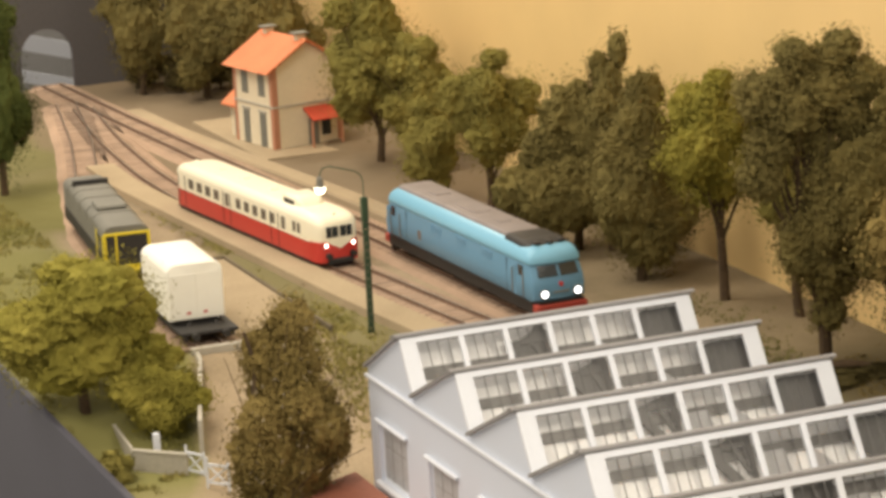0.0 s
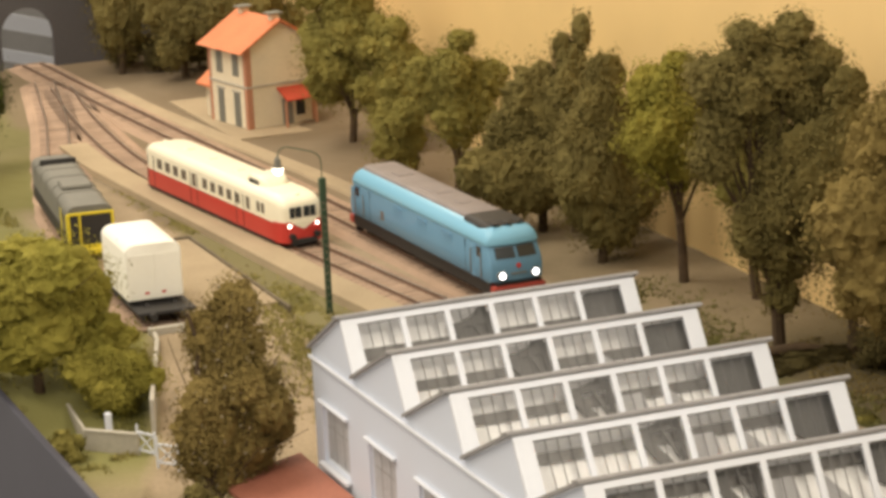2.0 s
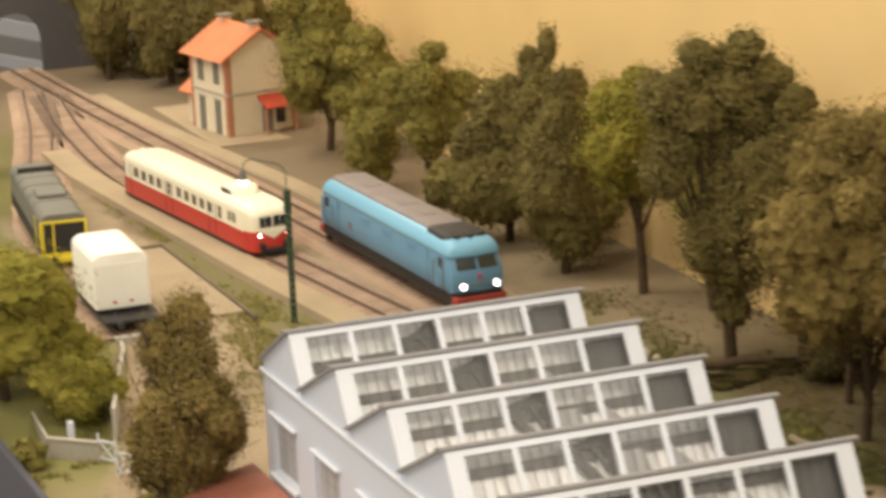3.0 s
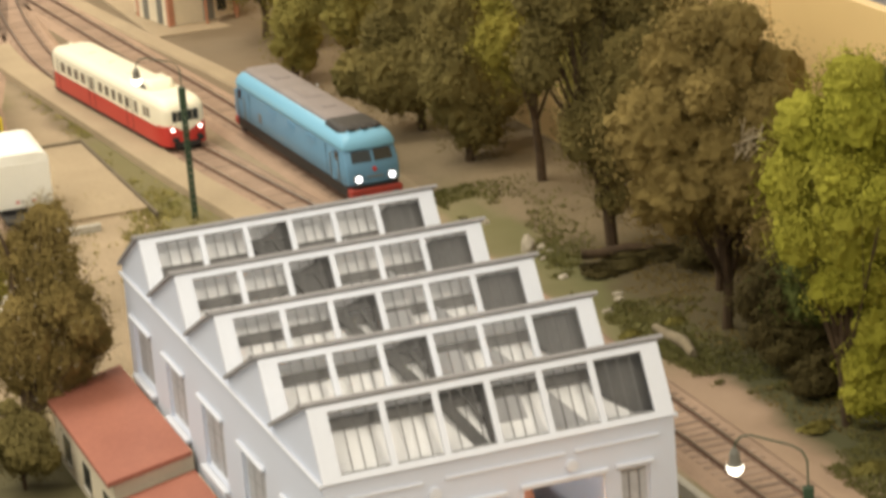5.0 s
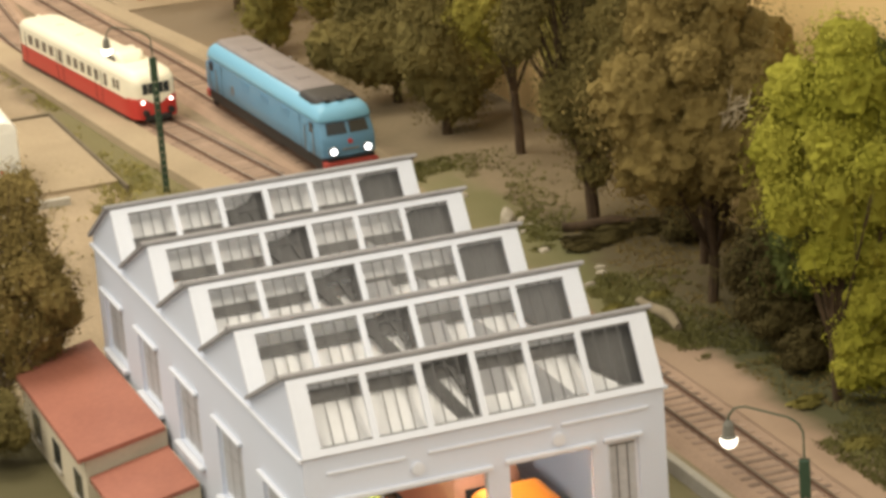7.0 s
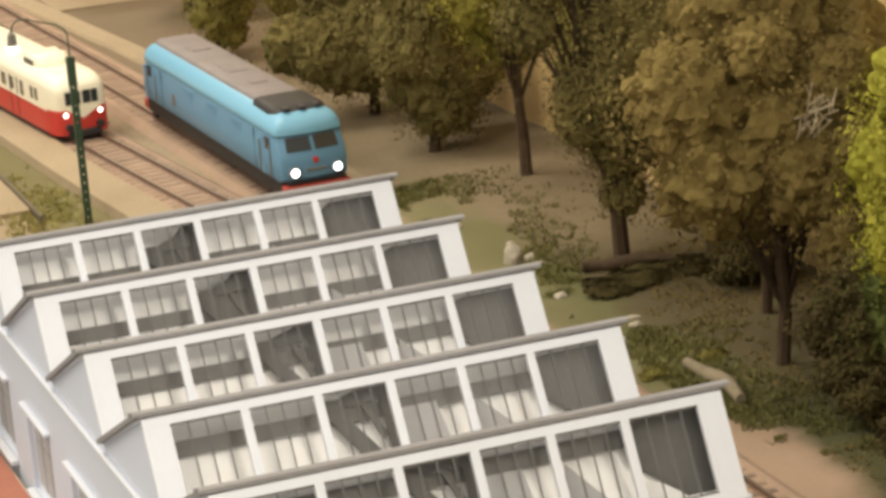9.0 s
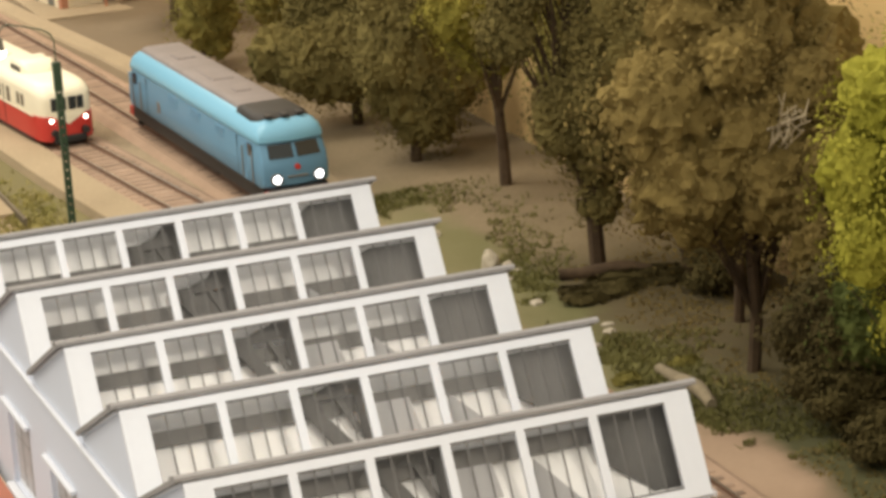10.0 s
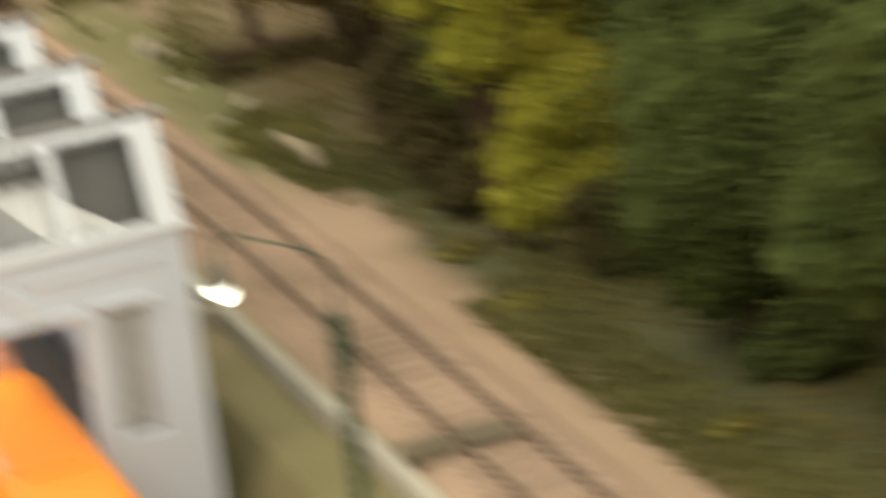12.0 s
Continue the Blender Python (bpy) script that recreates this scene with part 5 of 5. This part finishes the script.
tree("tree", 28.9, 38.8, Z0, 4, crown(2.7, 2.6, 3.4, 13.4, 16, 9, knob=0.42) + [(-1.9, 0, 14.2, 2.3, 2.0, 2.0), (-0.1, 0, 15.2, 2.2, 1.9, 1.8), (-3.2, 0, 12.6, 1.7, 1.6, 1.5), (-1.6, 0, 17.2, 1.5, 1.3, 1.2), (0.3, 0, 16.8, 1.3, 1.2, 1.1), (2.4, 0, 15.4, 1.9, 1.6, 1.7), (-3.6, 0.3, 15.2, 1.8, 1.5, 1.6), (2.9, 0, 12.6, 1.7, 1.5, 1.7), (-3.7, 0, 11.0, 1.6, 1.4, 1.6), (2.6, 0, 9.4, 1.6, 1.4, 1.6), (1.2, 0, 17.4, 1.4, 1.2, 1.1), (-2.6, 0, 16.0, 1.1, 1.0, 0.9), (1.4, 0, 13.6, 1.9, 1.7, 1.6), (0.2, 0, 3.2, 1.2, 1.1, 1.4), (0.4, 0, 5.2, 1.9, 1.7, 1.8), (-1.4, 0, 6.6, 1.6, 1.4, 1.5)], M_LEAF_DARK, "tallest dark tree with a knobbly open crown", 26000, 0.19, lean=(-0.9, 0), seed=9, r=0.38)
tree("tree", 32.0, 36.5, Z0, 3, crown(4.0, 1.7, 4.0, 15.6, 15, 43), M_LEAF_DARK, "shaded dark tree against the backdrop", 8000, 0.19, seed=43)
tree("tree", 33.0, 49.0, Z0, 2, crown(2.4, 1.5, 5.4, 13.4, 9, 30), M_LEAF_OLIVE, "olive tree close to the backdrop", 7000, 0.19, seed=30)
dry_tree = tree("tree", 28.5, 23.6, Z0, 3.5, crown(4.3, 3.2, 4.6, 16.6, 18, 11), M_LEAF_BROWN, "brown-olive tree with dry twigs", 20000, 0.19, seed=11, r=0.28)
bm = bmesh.new()
rs = np.random.RandomState(5)
for k in range(7):
    # bare pale twigs on the side towards the line
    a = Vector((0.2 + rs.normal(0, 0.2), -1.6, 8.6 + rs.rand() * 1.2))
    b = a + Vector((rs.normal(0.1, 0.5), -1.3 - 0.7 * rs.rand(), 0.8 + rs.rand() * 1.2))
    rod(bm, a, b, 0.05, 0.03, 5)
    for _ in range(4):
        c = a.lerp(b, 0.4 + 0.6 * rs.rand())
        rod(bm, c, c + Vector((rs.normal(0, 0.3), rs.normal(-0.1, 0.2), 0.3 + rs.rand() * 0.4)), 0.035, 0.02, 4)
part("dead_wood", bm, M_TWIG, dry_tree, "pale dry twigs")
tree("tree", 30.9, 29.5, Z0, 3, crown(3.6, 2.2, 4.6, 15.6, 15, 16), M_LEAF_BROWN, "brown shaded tree at the back of the layout", 12000, 0.19, seed=16, r=0.24)
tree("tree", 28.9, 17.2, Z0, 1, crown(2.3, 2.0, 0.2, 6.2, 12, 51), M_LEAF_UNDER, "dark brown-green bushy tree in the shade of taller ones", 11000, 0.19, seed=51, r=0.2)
tree("tree", 32.0, 15.0, Z0, 3, crown(3.8, 3.0, 1.2, 14.6, 12, 12), M_LEAF_GREEN, "deep green tree behind the lime tree", 12000, 0.2, seed=12)
tree("tree", 27.3, 8.6, Z0, 2.5, [(l[0] + 1.2, *l[1:]) for l in crown(3.7, 3.0, 5.6, 17.0, 18, 13, knob=0.34)] + [(2.6, -1.0, 5.0, 1.6, 1.5, 2.0), (3.2, -0.6, 3.2, 1.3, 1.3, 1.6), (1.6, -0.4, 6.4, 1.6, 1.4, 1.6), (1.4, -0.8, 4.4, 1.7, 1.5, 1.8), (2.6, -1.4, 2.0, 1.5, 1.4, 1.4), (-1.6, 0.8, 9.0, 1.5, 1.4, 1.8), (-1.9, 1.0, 11.6, 1.6, 1.4, 1.9), (-1.2, 0.8, 14.0, 1.6, 1.4, 1.8), (0.6, -0.8, 2.8, 1.3, 1.2, 1.6), (-0.4, 0.2, 6.6, 1.3, 1.2, 1.5), (1.4, -1.4, 1.8, 1.4, 1.2, 1.2), (0.3, -0.9, 1.6, 1.2, 1.1, 1.1)], M_LEAF_LIME, "bright yellow-green tree close to the line", 21000, 0.18, seed=13, r=0.24)
tree("tree", 29.8, -3.2, Z0, 2, crown(4.6, 3.8, 1.2, 15.6, 15, 14), M_LEAF_GREEN, "deep green tree over dark undergrowth", 19000, 0.2, seed=14)
tree("tree", 31.4, -11.5, Z0, 2, crown(4.6, 3.8, 0.8, 13.6, 14, 15), M_LEAF_GREEN, "deep green bushy tree at the layout end", 17000, 0.2, seed=15)
annex_tree = tree("tree", -5.2, 32.2, YARD, 3.5, [(l[0] + 1.7, l[1], *l[2:]) for l in crown(2.55, 2.3, 1.6, 12.8, 26, 17, knob=0.42)], M_LEAF_BROWN, "brown-green tree beside the shed annex", 19000, 0.17, seed=17, r=0.36)
rs = np.random.RandomState(9)
V, Fc = [], []
for k in range(300):
    # dry pale seed heads scattered over the outer twigs
    u = rs.normal(size=3)
    u /= np.linalg.norm(u)
    c = np.array((1.7, 0.0, 7.6)) + u * (2.9, 2.6, 5.4) * (0.85 + 0.25 * rs.rand())
    e = rs.normal(size=(3, 3)) * 0.075
    V += [tuple(c + e[0]), tuple(c + e[1]), tuple(c + e[2])]
    Fc.append((3 * k, 3 * k + 1, 3 * k + 2))
tagged(soup("dry_bloom", V, Fc, M_LOG, annex_tree, "pale dry bloom on the outer twigs"), kind="stuff")
tree("bush", -6.3, 28.6, YARD, 0.6, crown(1.7, 1.6, 0.0, 4.6, 9, 61), M_LEAF_DARK, "dark olive bush below the brown-green tree", 6000, 0.16, seed=61, r=0.12)
tree("tree", -7.6, 55.0, -0.4, 1.5, crown(4.6, 3.4, 0.4, 8.6, 14, 18), M_LEAF_YELLOW, "broad olive tree on the garden slope", 16000, 0.18, seed=18)
tree("bush", -4.4, 52.0, -1.9, 0.6, crown(2.3, 1.9, 0.0, 4.2, 9, 19), M_LEAF_YELLOW, "rounded yellowish olive bush behind the garden wall", 9000, 0.15, seed=19, r=0.16)
tree("bush", -8.3, 47.5, -2.3, 0.4, crown(1.1, 1.0, 0.0, 1.7, 6, 20), M_LEAF_OLIVE, "small green bush at the layout edge", 3000, 0.14, seed=20, r=0.1)
tree("tree", 1.5, 111.5, 0, 2, crown(2.8, 2.4, 0.3, 16.0, 12, 21), M_LEAF_GREEN, "dark green tree at the layout's front edge", 11000, 0.2, seed=21)
tree("tree", 26.0, 140, 0, 2, crown(4.6, 3.5, 0.8, 16.5, 12, 22), M_LEAF_DARK, "dark tree against the tunnel board", 12000, 0.24, seed=22)
tree("tree", 30.3, 133, 0, 2, crown(3.8, 3.0, 0.8, 15.0, 11, 23), M_LEAF_DARK, "dark tree behind the station", 10000, 0.24, seed=23)
tree("tree", 22.0, 146, 0, 2, crown(3.4, 3.0, 0.6, 13.5, 10, 24), M_LEAF_DARK, "dark shrub beside the tunnel mouth", 9000, 0.24, seed=24)


# ---- undergrowth, stones and small things at the tree line ----


def shrub(x, y, w, h, seed, mat, label):
    return tree("bush", x, y, ground_height(x, y) - 0.05, 0.3, crown(w, w * 0.8, 0.0, h, 5, seed), mat, label, int(2600 * w), 0.17, seed=seed, r=0.09, limbs=False)


tree("tree", 31.6, 64.5, Z0, 1, crown(2.2, 1.6, 1.0, 10.5, 10, 41), M_LEAF_DARK, "dark tree filling the gap by the backdrop", 7000, 0.19, seed=41)
tree("tree", 31.9, 19.5, Z0, 2, crown(2.8, 1.6, 0.8, 12.0, 10, 44), M_LEAF_BROWN, "brown-green tree against the lower backdrop", 8000, 0.19, seed=44)
rs = np.random.RandomState(77)
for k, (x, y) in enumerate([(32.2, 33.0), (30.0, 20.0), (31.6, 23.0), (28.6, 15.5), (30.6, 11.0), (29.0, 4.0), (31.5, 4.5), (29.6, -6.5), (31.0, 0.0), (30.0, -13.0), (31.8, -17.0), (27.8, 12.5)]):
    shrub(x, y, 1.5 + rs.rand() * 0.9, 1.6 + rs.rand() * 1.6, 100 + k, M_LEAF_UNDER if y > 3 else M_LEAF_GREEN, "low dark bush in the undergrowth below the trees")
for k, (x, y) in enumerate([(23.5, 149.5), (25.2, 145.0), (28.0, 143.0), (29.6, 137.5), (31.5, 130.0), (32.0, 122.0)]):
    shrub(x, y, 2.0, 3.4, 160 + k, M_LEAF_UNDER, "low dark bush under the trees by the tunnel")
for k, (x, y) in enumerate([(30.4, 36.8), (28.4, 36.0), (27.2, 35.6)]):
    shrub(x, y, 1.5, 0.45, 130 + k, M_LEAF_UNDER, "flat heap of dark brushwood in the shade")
for k, (x, y) in enumerate([(24.2, 25.5), (26.8, 26.0), (26.0, 9.0), (25.7, 3.5), (26.2, -9.0)]):
    shrub(x, y, 0.6 + rs.rand() * 0.4, 0.2 + rs.rand() * 0.25, 140 + k, M_LEAF_OLIVE, "small olive weed clump beside the main line")


def stone(x, y, sx, sy, sz, seed, label, mat=None):
    bm = bmesh.new()
    for v in ball(bm, 0, 0, 0, 1, sub=3):
        k = 1 + 0.28 * noise.noise(v.co * 1.7 + Vector((seed, 0, 0))) + 0.1 * noise.noise(v.co * 5 + Vector((0, seed, 0)))
        v.co = Vector((v.co.x * sx * k, v.co.y * sy * k, max(-0.3, v.co.z) * sz * k))
    t = thing("stone", x, y, ground_height(x, y), seed * 37 % 360, label, "stone", "stones")
    part("boulder", bm, mat or M_ROCK, t, smooth=True)
    return t


stone(25.3, 42.3, 0.5, 0.4, 0.75, 3, "pale upright stone in the grass")
for k in range(9):
    stone(24.2 + rs.rand() * 2.2, 26 + rs.rand() * 24, 0.15 + rs.rand() * 0.25, 0.15 + rs.rand() * 0.2, 0.12 + rs.rand() * 0.15, 10 + k, "small pale stone in the grass")


def fallen_log(x, y, rz, length, r, label):
    t = thing("fallen_log", x, y, ground_height(x, y) + r * 0.7, rz, label, "log")
    bm = bmesh.new()
    rings = []
    for k in range(9):
        f = k / 8
        c = Vector((math.sin(f * 2.2) * 0.5, f * length, 0.12 * math.sin(f * 6)))
        rr = r * (0.75 + 0.3 * math.sin(f * 3) + 0.1 * noise.noise(Vector((f * 9, 0, 0))))
        rings.append([(c.x + rr * math.cos(a), c.y, c.z + rr * math.sin(a)) for a in np.linspace(0, 2 * math.pi, 11)[:-1]])
    loft(bm, rings)
    part("bark", bm, M_LOG, t, smooth=True)
    return t


fallen_log(25.4, 20.9, 3, 4.8, 0.3, "pale crooked fallen log beside the line")
fallen_log(30.6, 37.0, 70, 4.0, 0.3, "dark fallen trunk in the shade").children[0].data.materials[0] = M_BARK


def gate_frame(x, y, rz, label):
    t = thing("crossing_barrier", x, y, ground_height(x, y), rz, label, "barrier")
    for o in (-0.32, 0.32):
        bm = bmesh.new()
        box(bm, o - 0.05, o + 0.05, -0.05, 0.05, -0.1, 1.35, 0.01)
        part("post", bm, M_FRAME, t)
    bm = bmesh.new()
    box(bm, -0.3, 0.3, -0.03, 0.03, 1.0, 1.08, 0.01)
    part("rail", bm, M_FRAME, t)
    return t


gate_frame(25.6, 83.0, 10, "small white two-post barrier on the path")


def garden_wall():
    t = thing("garden_wall", -6.9, 48.6, -2.35, 0, "low grey rendered garden wall with a white gate post", "wall")
    bm = bmesh.new()
    prism(bm, [(0, 0), (2.3, -2.2), (2.45, -2.05), (0.12, 0.18)], -0.4, 1.15, "z")
    part("front_run", bm, M_CONCRETE, t)
    bm = bmesh.new()
    prism(bm, [(0, 0.02), (0.14, 0.2), (0.5, 5.0), (0.3, 5.0)], -0.4, 1.3, "z")
    part("side_run", bm, M_CONCRETE, t)
    bm = bmesh.new()
    prism(bm, [(-0.06, 0), (2.3, -2.28), (2.52, -2.05), (0.14, 0.24)], 1.15, 1.25, "z")
    part("coping", bm, M_CONCRETE, t)
    bm = bmesh.new()
    box(bm, 1.15, 1.5, -0.35, 0.0, -0.3, 2.0, 0.05)
    part("gate_post", bm, M_FRAME, t)
    return t


def white_gate(x, y, rz):
    t = thing("garden_gate", x, y, -2.35, rz, "small white timber gate with cross braces", "gate")
    for a, b, z0, z1 in ((0, 0.12, 0, 1.7), (1.3, 1.42, 0, 1.5), (0.12, 1.3, 1.25, 1.37), (0.12, 1.3, 0.3, 0.42)):
        bm = bmesh.new()
        box(bm, a, b, -0.05, 0.05, z0, z1, 0.01)
        part("bar", bm, M_FRAME, t)
    for s in (0, 1):
        bm = bmesh.new()
        rod(bm, (0.1, 0, 0.35 if s else 1.3), (1.32, 0, 1.3 if s else 0.35), 0.05, seg=6)
        part("brace", bm, M_FRAME, t)
    return t


garden_wall()
white_gate(-4.6, 46.6, -62)
white_gate(-4.3, 44.0, -50)


def crate(x, y, label):
    t = thing("crate_pile", x, y, ground_height(x + 0.9, y + 0.5) - 0.15, 12, label, "crates")
    for k, (a, b, c) in enumerate(((0, 0, 0), (1.2, 0.1, 0), (0.5, 0.1, 0.8), (0.1, 1.2, 0))):
        bm = bmesh.new()
        box(bm, a, a + 1.05, b, b + 0.95, c, c + 0.78, 0.04)
        part("crate", bm, M_ROCK if k % 2 else M_SAND, t)
    return t


crate(15.75, 9.0, "pale timber crates stacked by the shed wall")


def board_crossing(x, y):
    t = thing("board_crossing", x, y, 0, 0, "weathered dark timber boards laid across the main line", "crossing")
    for k in range(3):
        for x0, x1 in ((-2.3, -1.0), (-0.7, 0.7)):
            bm = bmesh.new()
            box(bm, x0, x1, k * 0.42, k * 0.42 + 0.38, 0.1, 0.385 - 0.02 * (k % 2), 0.02)
            part("plank", bm, M_KERB, t)
    return t


board_crossing(20.75, -6.2)


def tufts(name, region, count, height, mat, label, seed):
    """Many short blades over a stretch of ground."""
    rnd = np.random.RandomState(seed)
    V, Fc = [], []
    for _ in range(count):
        x, y = region(rnd)
        if noise.noise(Vector((x * 0.22, y * 0.13, seed))) + 0.3 * noise.noise(Vector((x * 0.8, y * 0.8, seed))) < -0.05:
            continue
        z = ground_height(x, y)
        for _ in range(3):
            a = rnd.rand() * 6.28
            hgt = height * (0.4 + 0.8 * rnd.rand())
            dx, dy = math.cos(a) * 0.05, math.sin(a) * 0.05
            ox, oy = rnd.normal(0, 0.1, 2)
            k = len(V)
            V += [(x + ox - dx, y + oy - dy, z - 0.02), (x + ox + dx, y + oy + dy, z - 0.02), (x + ox + rnd.normal(0, 0.12), y + oy + rnd.normal(0, 0.12), z + hgt)]
            Fc.append((k, k + 1, k + 2))
    return tagged(soup(name, V, Fc, mat), label, "grass", kind="stuff")


def garden_spot(r):
    y = r.uniform(42, 120)
    return r.uniform(-9.5, 0.4 - max(0.0, 63 - y) * 0.3), y


tufts("grass", garden_spot, 11000, 0.3, M_GRASS, "short olive static grass on the garden slope", 1)
tufts("grass", lambda r: (24.2 + abs(r.normal(0, 2.4)), r.uniform(-20, 57)), 15000, 0.2, M_VERGE, "rough dark grass along the tree line", 2)
tufts("leaf_litter", lambda r: (r.uniform(25.6, 34.5), r.uniform(-20, 40)), 8000, 0.12, M_LEAF_BROWN, "brown leaf litter on the ground below the trees", 6)
tufts("grass", lambda r: (r.normal(8.4, 2.0), r.normal(56, 6)), 2600, 0.28, M_GRASS, "dry grass on the bank behind the shed", 3)

tufts("grass", lambda r: (r.normal(10.0, 0.6), r.uniform(56, 100)), 2600, 0.16, M_GRASS, "olive grass strip beside the platform", 4)

for t_, pts_ in zip(TRACKS, (TRACK_MAIN, TRACK_LOOP, TRACK_SIDING)):
    sleepers(t_, pts_, 0.78)
